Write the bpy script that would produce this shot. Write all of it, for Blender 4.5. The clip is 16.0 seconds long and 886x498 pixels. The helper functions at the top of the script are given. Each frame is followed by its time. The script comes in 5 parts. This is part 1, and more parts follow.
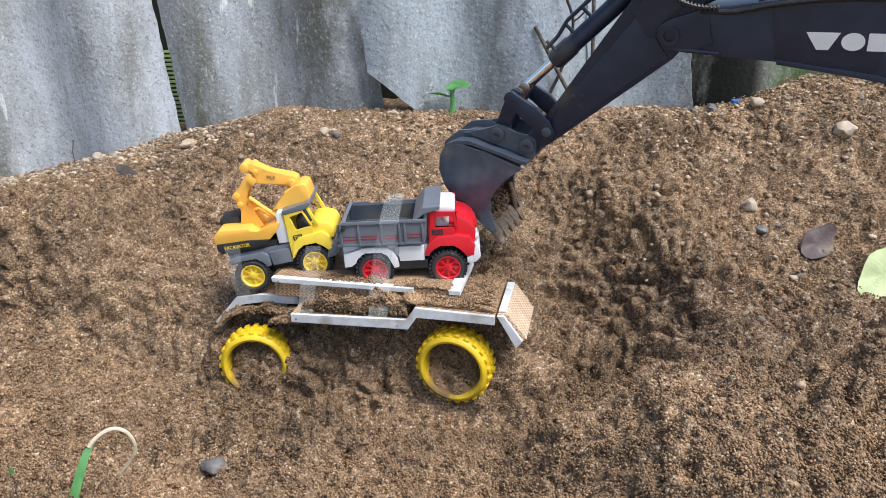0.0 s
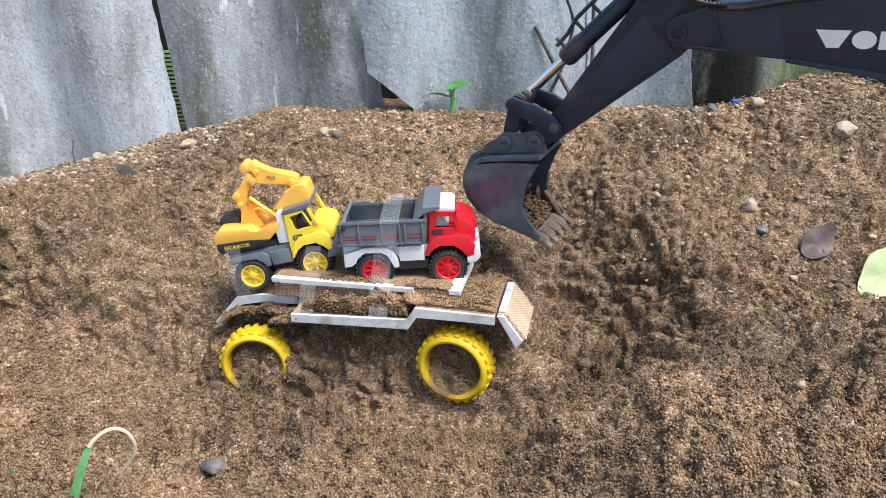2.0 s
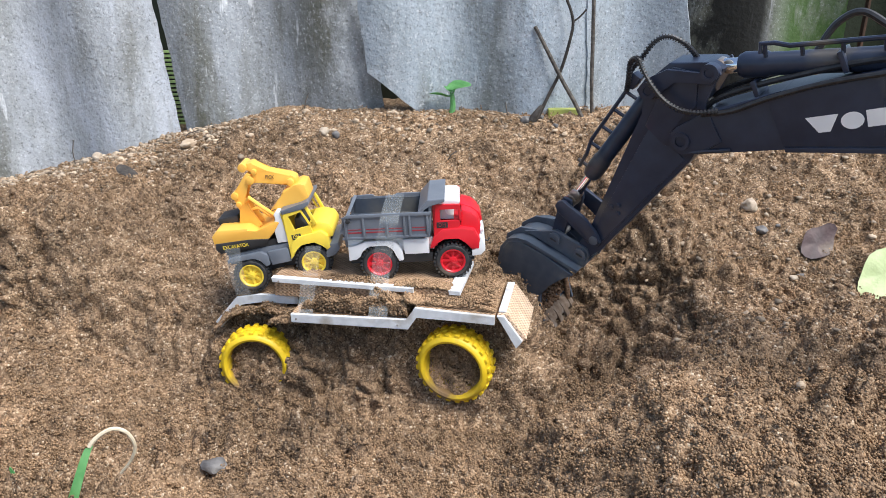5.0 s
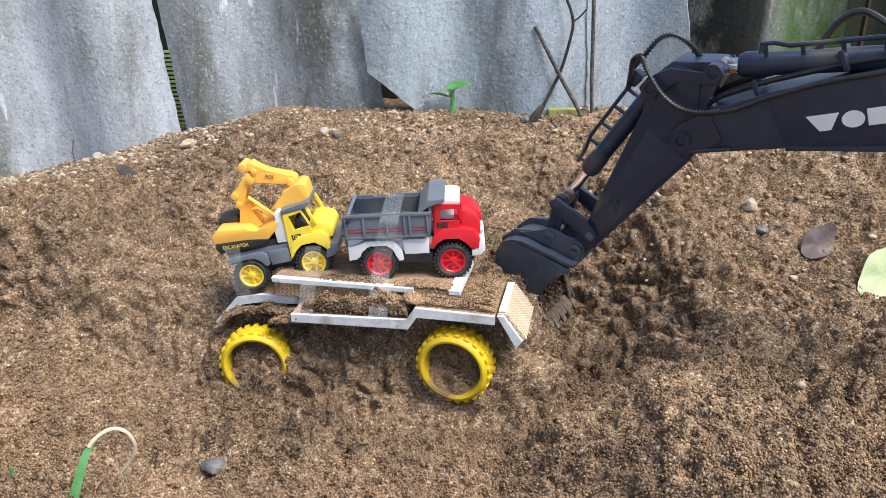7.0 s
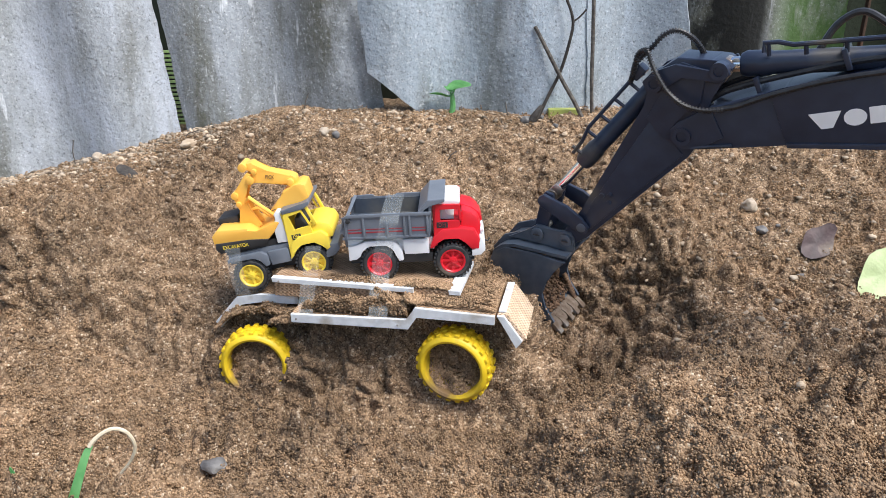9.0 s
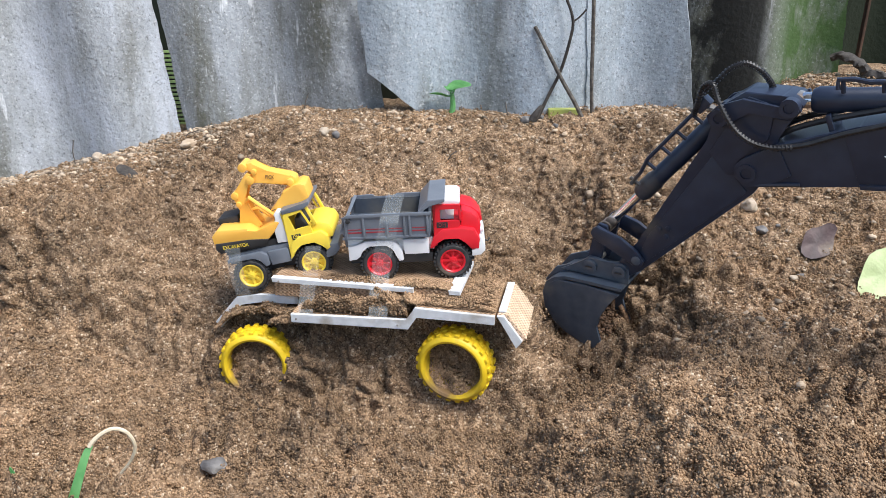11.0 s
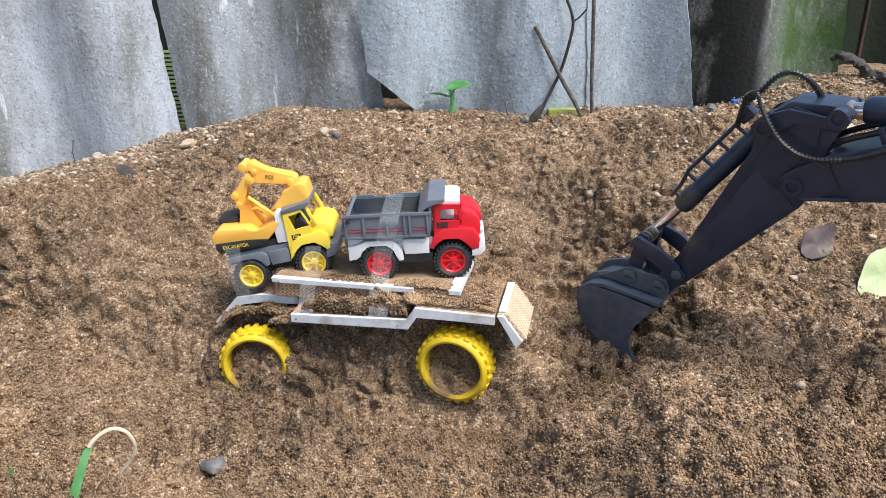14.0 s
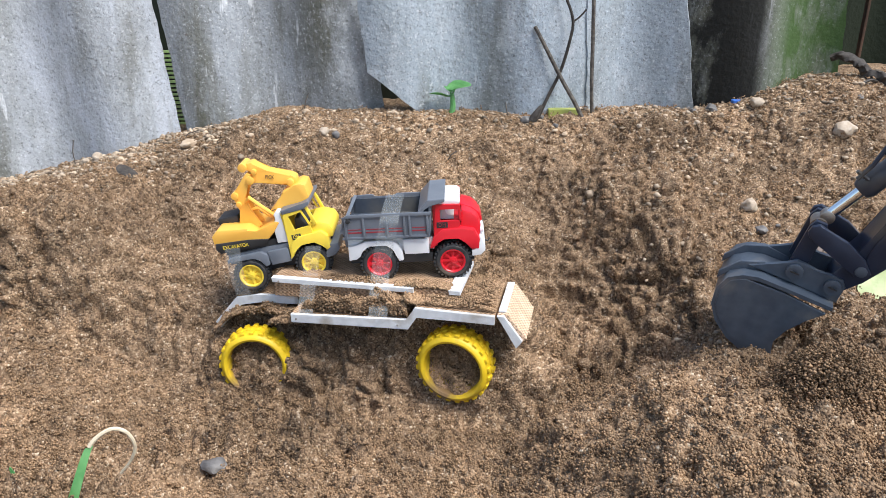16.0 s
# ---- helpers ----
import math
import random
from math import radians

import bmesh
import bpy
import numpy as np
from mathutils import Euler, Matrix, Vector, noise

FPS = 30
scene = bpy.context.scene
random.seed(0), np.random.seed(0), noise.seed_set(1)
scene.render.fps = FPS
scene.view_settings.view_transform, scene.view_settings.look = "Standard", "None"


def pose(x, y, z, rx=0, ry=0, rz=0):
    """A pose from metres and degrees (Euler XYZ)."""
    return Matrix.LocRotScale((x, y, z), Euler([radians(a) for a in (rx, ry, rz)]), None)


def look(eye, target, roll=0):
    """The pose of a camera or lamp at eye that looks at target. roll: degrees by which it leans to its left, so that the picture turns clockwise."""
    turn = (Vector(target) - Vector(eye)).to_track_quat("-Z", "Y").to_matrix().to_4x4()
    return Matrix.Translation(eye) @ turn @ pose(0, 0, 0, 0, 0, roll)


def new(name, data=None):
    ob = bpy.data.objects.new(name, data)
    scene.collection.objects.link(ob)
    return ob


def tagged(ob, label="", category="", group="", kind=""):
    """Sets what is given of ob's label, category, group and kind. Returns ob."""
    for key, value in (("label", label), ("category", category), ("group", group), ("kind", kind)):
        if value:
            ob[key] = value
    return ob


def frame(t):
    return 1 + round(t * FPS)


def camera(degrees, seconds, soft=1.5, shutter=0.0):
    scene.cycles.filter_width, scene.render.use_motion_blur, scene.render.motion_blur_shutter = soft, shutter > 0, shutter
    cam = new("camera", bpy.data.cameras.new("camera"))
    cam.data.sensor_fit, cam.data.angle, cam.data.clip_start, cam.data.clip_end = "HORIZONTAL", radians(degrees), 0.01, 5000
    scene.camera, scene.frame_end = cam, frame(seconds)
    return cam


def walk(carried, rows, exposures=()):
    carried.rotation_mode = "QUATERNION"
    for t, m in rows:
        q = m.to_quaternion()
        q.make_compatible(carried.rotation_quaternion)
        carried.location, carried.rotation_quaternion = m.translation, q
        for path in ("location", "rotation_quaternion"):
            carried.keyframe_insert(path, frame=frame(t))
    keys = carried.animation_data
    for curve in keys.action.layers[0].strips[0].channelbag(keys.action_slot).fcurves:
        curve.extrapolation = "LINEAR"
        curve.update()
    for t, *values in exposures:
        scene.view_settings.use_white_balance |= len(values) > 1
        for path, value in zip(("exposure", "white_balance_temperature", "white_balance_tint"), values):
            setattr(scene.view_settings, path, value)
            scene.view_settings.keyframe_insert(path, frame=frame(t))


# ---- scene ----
cam = camera(60, 16.0, 0.8)
walk(cam, [(0.0, pose(0, 0, 0.40, 68, 0, 0)), (16.0, pose(0, 0, 0.40, 68, 0, 0))], ((0.0, 0.27), (0.7, 0.40), (16.0, 0.40)))

# world, sun and exposure
world = bpy.data.worlds.new("sky")
scene.world = world
world.use_nodes = True
wn = world.node_tree.nodes
sky = wn.new("ShaderNodeTexSky")
sky.sky_type = "NISHITA"
sky.sun_disc = False
sky.sun_elevation = radians(60)
sky.sun_rotation = radians(123.7)
wn["Background"].inputs["Strength"].default_value = 0.15
haze = wn.new("ShaderNodeHueSaturation")
haze.inputs["Saturation"].default_value = 0.95
world.node_tree.links.new(sky.outputs["Color"], haze.inputs["Color"])
world.node_tree.links.new(haze.outputs["Color"], wn["Background"].inputs["Color"])
sun = new("sun", bpy.data.lights.new("sun", "SUN"))
sun.data.energy = 4.2
sun.data.angle = radians(34)
sun.data.color = (1.0, 0.985, 0.96)
sun.matrix_world = look((0.45, -0.30, 0.94), (0, 0, 0))
scene.view_settings.exposure = 0.40


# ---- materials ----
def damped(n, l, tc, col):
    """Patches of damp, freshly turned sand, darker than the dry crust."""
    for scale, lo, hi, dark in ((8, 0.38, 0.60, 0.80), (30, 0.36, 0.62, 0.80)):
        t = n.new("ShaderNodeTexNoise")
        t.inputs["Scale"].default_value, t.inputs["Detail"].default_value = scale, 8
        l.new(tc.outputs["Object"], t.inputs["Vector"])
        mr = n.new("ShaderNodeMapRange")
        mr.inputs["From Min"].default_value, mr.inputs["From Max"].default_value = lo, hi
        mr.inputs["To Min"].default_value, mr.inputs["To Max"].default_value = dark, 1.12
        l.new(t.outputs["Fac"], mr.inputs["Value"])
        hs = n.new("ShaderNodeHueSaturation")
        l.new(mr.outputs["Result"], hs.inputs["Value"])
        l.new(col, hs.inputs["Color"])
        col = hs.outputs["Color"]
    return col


def material(name, c1, c2, scale=60.0, rough=0.6, bump=0.2, bscale=400.0, metal=0.0, spec=0.5, c3=None, spots=0.62, rand=0.0, detail=6.0, damp=False):
    """Two mixed colours at one scale, a third in spots at another, fine relief."""
    m = bpy.data.materials.new(name)
    m.use_nodes = True
    n, l = m.node_tree.nodes, m.node_tree.links
    b = n["Principled BSDF"]
    b.inputs["Roughness"].default_value = rough
    b.inputs["Metallic"].default_value = metal
    b.inputs["Specular IOR Level"].default_value = spec
    tc = n.new("ShaderNodeTexCoord")
    t1 = n.new("ShaderNodeTexNoise")
    t1.inputs["Scale"].default_value = scale
    t1.inputs["Detail"].default_value = detail
    l.new(tc.outputs["Object"], t1.inputs["Vector"])
    r1 = n.new("ShaderNodeValToRGB")
    r1.color_ramp.elements[0].position, r1.color_ramp.elements[1].position = 0.33, 0.67
    r1.color_ramp.elements[0].color, r1.color_ramp.elements[1].color = (*c1, 1), (*c2, 1)
    l.new(t1.outputs["Fac"], r1.inputs["Fac"])
    col = r1.outputs["Color"]
    if c3:
        t2 = n.new("ShaderNodeTexNoise")
        t2.inputs["Scale"].default_value = scale * 0.27
        t2.inputs["Detail"].default_value = 8
        l.new(tc.outputs["Object"], t2.inputs["Vector"])
        r2 = n.new("ShaderNodeValToRGB")
        r2.color_ramp.elements[0].position, r2.color_ramp.elements[1].position = spots - 0.08, spots + 0.06
        l.new(t2.outputs["Fac"], r2.inputs["Fac"])
        mx = n.new("ShaderNodeMix")
        mx.data_type = "RGBA"
        l.new(r2.outputs["Color"], mx.inputs["Factor"])
        l.new(col, mx.inputs["A"])
        mx.inputs["B"].default_value = (*c3, 1)
        col = mx.outputs["Result"]
    if rand:
        geo = n.new("ShaderNodeNewGeometry")
        hs = n.new("ShaderNodeHueSaturation")
        mr = n.new("ShaderNodeMapRange")
        mr.inputs["To Min"].default_value, mr.inputs["To Max"].default_value = 1 - rand, 1 + rand
        l.new(geo.outputs["Random Per Island"], mr.inputs["Value"])
        l.new(mr.outputs["Result"], hs.inputs["Value"])
        l.new(col, hs.inputs["Color"])
        col = hs.outputs["Color"]
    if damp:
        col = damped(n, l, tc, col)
    l.new(col, b.inputs["Base Color"])
    if bump:
        t3 = n.new("ShaderNodeTexNoise")
        t3.inputs["Scale"].default_value = bscale
        t3.inputs["Detail"].default_value = 4
        l.new(tc.outputs["Object"], t3.inputs["Vector"])
        bp = n.new("ShaderNodeBump")
        bp.inputs["Strength"].default_value = bump
        bp.inputs["Distance"].default_value = 0.001
        l.new(t3.outputs["Fac"], bp.inputs["Height"])
        l.new(bp.outputs["Normal"], b.inputs["Normal"])
    return m


def sand_material():
    """Coarse damp sand: cells of a grain's size, each with its own tint, and darker damp patches."""
    m = bpy.data.materials.new("sand")
    m.use_nodes = True
    n, l = m.node_tree.nodes, m.node_tree.links
    b = n["Principled BSDF"]
    b.inputs["Roughness"].default_value = 0.8
    b.inputs["Specular IOR Level"].default_value = 0.35
    tc = n.new("ShaderNodeTexCoord")
    cell = n.new("ShaderNodeTexVoronoi")
    cell.inputs["Scale"].default_value = 620
    l.new(tc.outputs["Object"], cell.inputs["Vector"])
    sep = n.new("ShaderNodeSeparateColor")
    l.new(cell.outputs["Color"], sep.inputs["Color"])
    ramp = n.new("ShaderNodeValToRGB")
    e = ramp.color_ramp.elements
    e[0].position, e[0].color = 0.0, (0.085, 0.052, 0.029, 1)
    e[1].position, e[1].color = 1.0, (0.60, 0.49, 0.36, 1)
    for p, c in ((0.3, (0.180, 0.112, 0.064)), (0.75, (0.31, 0.205, 0.122)), (0.94, (0.40, 0.285, 0.18))):
        k = e.new(p)
        k.color = (*c, 1)
    l.new(sep.outputs["Red"], ramp.inputs["Fac"])
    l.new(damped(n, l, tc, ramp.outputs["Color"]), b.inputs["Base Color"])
    bp = n.new("ShaderNodeBump")
    bp.invert = True
    bp.inputs["Strength"].default_value, bp.inputs["Distance"].default_value = 1.0, 0.0011
    l.new(cell.outputs["Distance"], bp.inputs["Height"])
    l.new(bp.outputs["Normal"], b.inputs["Normal"])
    return m


SAND = sand_material()
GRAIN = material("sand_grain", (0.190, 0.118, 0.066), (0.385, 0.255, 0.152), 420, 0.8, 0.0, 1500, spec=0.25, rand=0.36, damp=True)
PEBBLE = material("pebble", (0.24, 0.175, 0.115), (0.42, 0.335, 0.245), 70, 0.6, 0.3, 800, rand=0.6)
STONE_W = material("pale_stone", (0.34, 0.265, 0.19), (0.50, 0.42, 0.33), 90, 0.6, 0.4, 600)
STONE_D = material("dark_stone", (0.09, 0.085, 0.085), (0.2, 0.19, 0.18), 90, 0.6, 0.4, 600)
ARM = material("dark_grey_plastic", (0.018, 0.025, 0.045), (0.027, 0.036, 0.062), 60, 0.32, 0.05, 1500, c3=(0.085, 0.078, 0.07), spots=0.70, spec=0.35)
BUCKETM = material("worn_grey_paint", (0.052, 0.068, 0.092), (0.080, 0.100, 0.128), 90, 0.32, 0.08, 900, c3=(0.16, 0.155, 0.15), spots=0.66)
SOIL = material("clinging_soil", (0.10, 0.055, 0.03), (0.24, 0.14, 0.08), 260, 0.9, 0.8, 900)
MUDDY = material("muddy_steel", (0.13, 0.085, 0.055), (0.22, 0.17, 0.13), 160, 0.7, 0.5, 700, metal=0.2, c3=(0.3, 0.27, 0.24), spots=0.6)
CHROME = material("polished_steel", (0.80, 0.81, 0.82), (0.88, 0.89, 0.90), 40, 0.16, 0.02, 800, metal=1.0)
STEEL = material("worn_steel", (0.38, 0.36, 0.33), (0.55, 0.53, 0.5), 120, 0.4, 0.2, 600, metal=0.8, c3=(0.2, 0.12, 0.07))
HOSE = material("black_rubber", (0.012, 0.012, 0.014), (0.025, 0.025, 0.028), 200, 0.45, 0.1, 900)
LETTER = material("white_decal", (0.74, 0.74, 0.75), (0.82, 0.82, 0.82), 50, 0.5, 0.0)
RED = material("red_plastic", (0.62, 0.012, 0.025), (0.70, 0.02, 0.035), 30, 0.32, 0.04, 900, c3=(0.5, 0.03, 0.03), spots=0.7)
GREY = material("grey_plastic", (0.125, 0.142, 0.172), (0.155, 0.174, 0.205), 50, 0.30, 0.08, 900, c3=(0.22, 0.2, 0.17), spots=0.7)
NAVY = material("dark_bed_plastic", (0.045, 0.057, 0.078), (0.066, 0.080, 0.104), 50, 0.26, 0.08, 900, c3=(0.14, 0.13, 0.11), spots=0.68)
WHITE = material("white_plastic", (0.72, 0.72, 0.74), (0.80, 0.80, 0.81), 40, 0.35, 0.04, 900, c3=(0.6, 0.55, 0.48), spots=0.7)
YELLOW = material("yellow_plastic", (0.88, 0.64, 0.06), (0.92, 0.69, 0.08), 40, 0.36, 0.04, 900, c3=(0.75, 0.45, 0.05), spots=0.72)
ORANGE = material("orange_plastic", (0.92, 0.47, 0.075), (0.94, 0.52, 0.095), 40, 0.36, 0.04, 900, c3=(0.75, 0.34, 0.05), spots=0.72)
TYREY = material("yellow_rubber", (0.70, 0.46, 0.012), (0.80, 0.55, 0.022), 70, 0.5, 0.15, 900, c3=(0.20, 0.12, 0.05), spots=0.60)
TYRE = material("black_tyre", (0.018, 0.018, 0.02), (0.04, 0.04, 0.042), 150, 0.7, 0.3, 900, c3=(0.11, 0.09, 0.07), spots=0.6)
BLACK = material("black_plastic", (0.02, 0.02, 0.022), (0.035, 0.035, 0.037), 60, 0.5, 0.1, 900, c3=(0.1, 0.08, 0.06), spots=0.68)
DECALR = material("dull_red_decal", (0.25, 0.02, 0.03), (0.3, 0.03, 0.04), 80, 0.5, 0.0)
EDGE = material("white_painted_edge", (0.58, 0.59, 0.60), (0.74, 0.75, 0.76), 90, 0.5, 0.3, 600, c3=(0.3, 0.24, 0.17), spots=0.6)
WOOD = material("raw_wood", (0.42, 0.26, 0.14), (0.60, 0.42, 0.27), 120, 0.7, 0.3, 500, c3=(0.30, 0.17, 0.09), spots=0.6)
LEAF = material("fresh_leaf", (0.10, 0.32, 0.10), (0.18, 0.44, 0.16), 90, 0.45, 0.2, 500)
DRYLEAF = material("dry_leaf", (0.045, 0.027, 0.028), (0.09, 0.055, 0.052), 90, 0.6, 0.4, 400, c3=(0.22, 0.17, 0.13))
PALELEAF = material("pale_green_leaf", (0.36, 0.44, 0.20), (0.48, 0.55, 0.28), 60, 0.5, 0.3, 300, c3=(0.6, 0.55, 0.3))
NET = material("green_netting", (0.55, 0.78, 0.30), (0.70, 0.88, 0.45), 60, 0.5, 0.0)
STRAW = material("straw", (0.62, 0.52, 0.36), (0.76, 0.66, 0.48), 200, 0.6, 0.2, 700)
TWIG = material("grey_twig", (0.05, 0.042, 0.036), (0.14, 0.12, 0.10), 220, 0.8, 0.6, 900)
ROOT = material("dark_root", (0.02, 0.016, 0.013), (0.06, 0.05, 0.042), 180, 0.7, 0.5, 700)
BLUE = material("blue_plastic", (0.03, 0.12, 0.42), (0.05, 0.16, 0.5), 80, 0.4, 0.0)
MOSSY = material("green_board", (0.30, 0.34, 0.08), (0.40, 0.42, 0.12), 80, 0.7, 0.3, 500)
RUST = material("rusty_post", (0.05, 0.026, 0.015), (0.09, 0.045, 0.025), 90, 0.8, 0.4, 500)
# near-black green that paints the shade behind the fence gaps
GAP_DARK = material("foliage_dark", (0.006, 0.010, 0.005), (0.014, 0.022, 0.009), 30, 0.7, 0.3, 300)


def mesh_weave(name, c1, c2, c3):
    """Hardboard with its fine cross-hatched back."""
    m = material(name, c1, c2, 90, 0.8, 0.0, 500, c3=c3)
    n, l = m.node_tree.nodes, m.node_tree.links
    b = n["Principled BSDF"]
    tc = n.new("ShaderNodeTexCoord")
    mp = n.new("ShaderNodeMapping")
    mp.inputs["Rotation"].default_value = (0.6, 0.5, 0.785)
    l.new(tc.outputs["Object"], mp.inputs["Vector"])
    ck = n.new("ShaderNodeTexVoronoi")
    ck.inputs["Scale"].default_value = 420
    ck.inputs["Randomness"].default_value = 0.0
    l.new(mp.outputs["Vector"], ck.inputs["Vector"])
    bp = n.new("ShaderNodeBump")
    bp.inputs["Strength"].default_value = 1.0
    bp.inputs["Distance"].default_value = 0.0016
    l.new(ck.outputs["Distance"], bp.inputs["Height"])
    l.new(bp.outputs["Normal"], b.inputs["Normal"])
    src = b.inputs["Base Color"].links[0].from_socket
    mx = n.new("ShaderNodeMix")
    mx.data_type = "RGBA"
    mx.blend_type = "MULTIPLY"
    rp = n.new("ShaderNodeValToRGB")
    rp.color_ramp.elements[0].color, rp.color_ramp.elements[1].color = (0.35, 0.3, 0.26, 1), (1.5, 1.4, 1.3, 1)
    rp.color_ramp.elements[1].position = 0.7
    l.new(ck.outputs["Distance"], rp.inputs["Fac"])
    mx.inputs["Factor"].default_value = 1.0
    l.new(src, mx.inputs["A"])
    l.new(rp.outputs["Color"], mx.inputs["B"])
    l.new(mx.outputs["Result"], b.inputs["Base Color"])
    return m


WEAVE = mesh_weave("woven_hardboard", (0.27, 0.18, 0.11), (0.42, 0.30, 0.20), (0.19, 0.12, 0.075))
PALEWEAVE = mesh_weave("pale_woven_board", (0.50, 0.36, 0.25), (0.64, 0.50, 0.38), (0.36, 0.24, 0.15))


def tape_material():
    m = material("clear_tape", (0.72, 0.78, 0.78), (0.85, 0.88, 0.86), 60, 0.12, 0.25, 120)
    n, l = m.node_tree.nodes, m.node_tree.links
    b = n["Principled BSDF"]
    tr = n.new("ShaderNodeBsdfTransparent")
    mx = n.new("ShaderNodeMixShader")
    mx.inputs["Fac"].default_value = 0.07
    l.new(tr.outputs["BSDF"], mx.inputs[1])
    l.new(b.outputs["BSDF"], mx.inputs[2])
    l.new(mx.outputs["Shader"], n["Material Output"].inputs["Surface"])
    return m


TAPE = tape_material()


def sheet_material(name, base, dark, moss=0.0, streak=1.0, black=0.0, pale=1.0):
    """Weathered fibre-cement: pale ground, vertical stains, speckles, algae."""
    m = bpy.data.materials.new(name)
    m.use_nodes = True
    n, l = m.node_tree.nodes, m.node_tree.links
    b = n["Principled BSDF"]
    b.inputs["Roughness"].default_value = 0.85
    b.inputs["Specular IOR Level"].default_value = 0.2
    tc = n.new("ShaderNodeTexCoord")

    def layer(col, colour, sc, lo, hi, amount, stretch=(1, 1, 1), det=8, span=None):
        mp = n.new("ShaderNodeMapping")
        mp.inputs["Scale"].default_value = stretch
        l.new(tc.outputs["Object"], mp.inputs["Vector"])
        t = n.new("ShaderNodeTexNoise")
        t.inputs["Scale"].default_value, t.inputs["Detail"].default_value, t.inputs["Roughness"].default_value = sc, det, 0.65
        l.new(mp.outputs["Vector"], t.inputs["Vector"])
        r = n.new("ShaderNodeMapRange")
        r.inputs["From Min"].default_value, r.inputs["From Max"].default_value = lo, hi
        r.inputs["To Max"].default_value = amount
        l.new(t.outputs["Fac"], r.inputs["Value"])
        fac = r.outputs["Result"]
        if span:
            sx = n.new("ShaderNodeSeparateXYZ")
            l.new(tc.outputs["Object"], sx.inputs["Vector"])
            sr = n.new("ShaderNodeMapRange")
            sr.inputs["From Min"].default_value, sr.inputs["From Max"].default_value = span
            l.new(sx.outputs["X"], sr.inputs["Value"])
            ml = n.new("ShaderNodeMath")
            ml.operation = "MULTIPLY"
            l.new(fac, ml.inputs[0])
            l.new(sr.outputs["Result"], ml.inputs[1])
            fac = ml.outputs["Value"]
        mx = n.new("ShaderNodeMix")
        mx.data_type = "RGBA"
        l.new(fac, mx.inputs["Factor"])
        if isinstance(col, tuple):
            mx.inputs["A"].default_value = (*col, 1)
        else:
            l.new(col, mx.inputs["A"])
        mx.inputs["B"].default_value = (*colour, 1)
        return mx.outputs["Result"]

    c = layer(base, dark, 7, 0.44, 0.62, 0.75 * streak, (1.5, 1, 0.45))
    c = layer(c, (0.105, 0.10, 0.062), 5.5, 0.47, 0.63, 0.80 * streak, (2.2, 1, 0.4))
    c = layer(c, (0.66, 0.69, 0.72), 16, 0.52, 0.68, 0.45 * pale, (1.4, 1, 0.7))
    c = layer(c, (0.16, 0.16, 0.15), 42, 0.54, 0.70, 0.30 * pale, (1.2, 1, 0.8))
    c = layer(c, (0.11, 0.11, 0.10), 190, 0.54, 0.66, 0.32 * pale)
    c = layer(c, (0.05, 0.05, 0.045), 380, 0.56, 0.64, 0.42 * pale)
    c = layer(c, (0.78, 0.80, 0.82), 300, 0.56, 0.66, 0.42 * pale)
    c = layer(c, (0.78, 0.80, 0.82), 24, 0.64, 0.69, 0.55 * pale, (2.5, 1, 0.3))
    if black:
        c = layer(c, (0.014, 0.014, 0.013), 9, 0.60 - 0.25 * black, 0.66 - 0.22 * black, 0.97, (1.3, 1, 0.6), 8, (0.40, 0.375))
    if moss:
        c = layer(c, (0.045, 0.095, 0.018), 9, 0.58 - 0.2 * moss, 0.72 - 0.2 * moss, 0.9, (1.5, 1, 0.5), 8, (0.385, 0.42))
    l.new(c, b.inputs["Base Color"])
    t3 = n.new("ShaderNodeTexNoise")
    t3.inputs["Scale"].default_value, t3.inputs["Detail"].default_value = 180, 8
    l.new(tc.outputs["Object"], t3.inputs["Vector"])
    bp = n.new("ShaderNodeBump")
    bp.inputs["Strength"].default_value, bp.inputs["Distance"].default_value = 0.6, 0.002
    l.new(t3.outputs["Fac"], bp.inputs["Height"])
    l.new(bp.outputs["Normal"], b.inputs["Normal"])
    return m


SHEET_A = sheet_material("weathered_sheet", (0.50, 0.53, 0.575), (0.25, 0.26, 0.245))
SHEET_B = sheet_material("grey_stained_sheet", (0.34, 0.365, 0.39), (0.145, 0.15, 0.135))
SHEET_C = sheet_material("blue_grey_sheet", (0.40, 0.455, 0.505), (0.235, 0.27, 0.285), streak=0.7)
SHEET_D = sheet_material("mossy_black_sheet", (0.22, 0.23, 0.20), (0.10, 0.11, 0.09), moss=1.25, black=1.25)
# near-black green: the deep shade behind the right-hand gap, put into the colour
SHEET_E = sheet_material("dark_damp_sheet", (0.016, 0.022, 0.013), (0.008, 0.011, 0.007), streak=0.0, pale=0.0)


# ---- mesh helpers ----
def thing(name, m, label, category, group="", kind=""):
    ob = new(name)
    ob.empty_display_size = 0.01
    ob.matrix_basis = m
    return tagged(ob, label, category, group, kind)


def solid(name, bm, mat, label="", category="", group="", kind="", smooth=False, m=None):
    me = bpy.data.meshes.new(name)
    bmesh.ops.recalc_face_normals(bm, faces=bm.faces)
    bm.to_mesh(me)
    bm.free()
    me.materials.append(mat)
    if smooth:
        me.polygons.foreach_set("use_smooth", [True] * len(me.polygons))
        me.set_sharp_from_angle(angle=radians(38))
    ob = new(name, me)
    if m is not None:
        ob.matrix_basis = m
    return tagged(ob, label, category, group, kind)


def part(name, bm, mat, parent, label="", smooth=True, m=None, kind=""):
    ob = solid(name, bm, mat, label, smooth=smooth, m=m, kind=kind)
    ob.parent = parent
    return ob


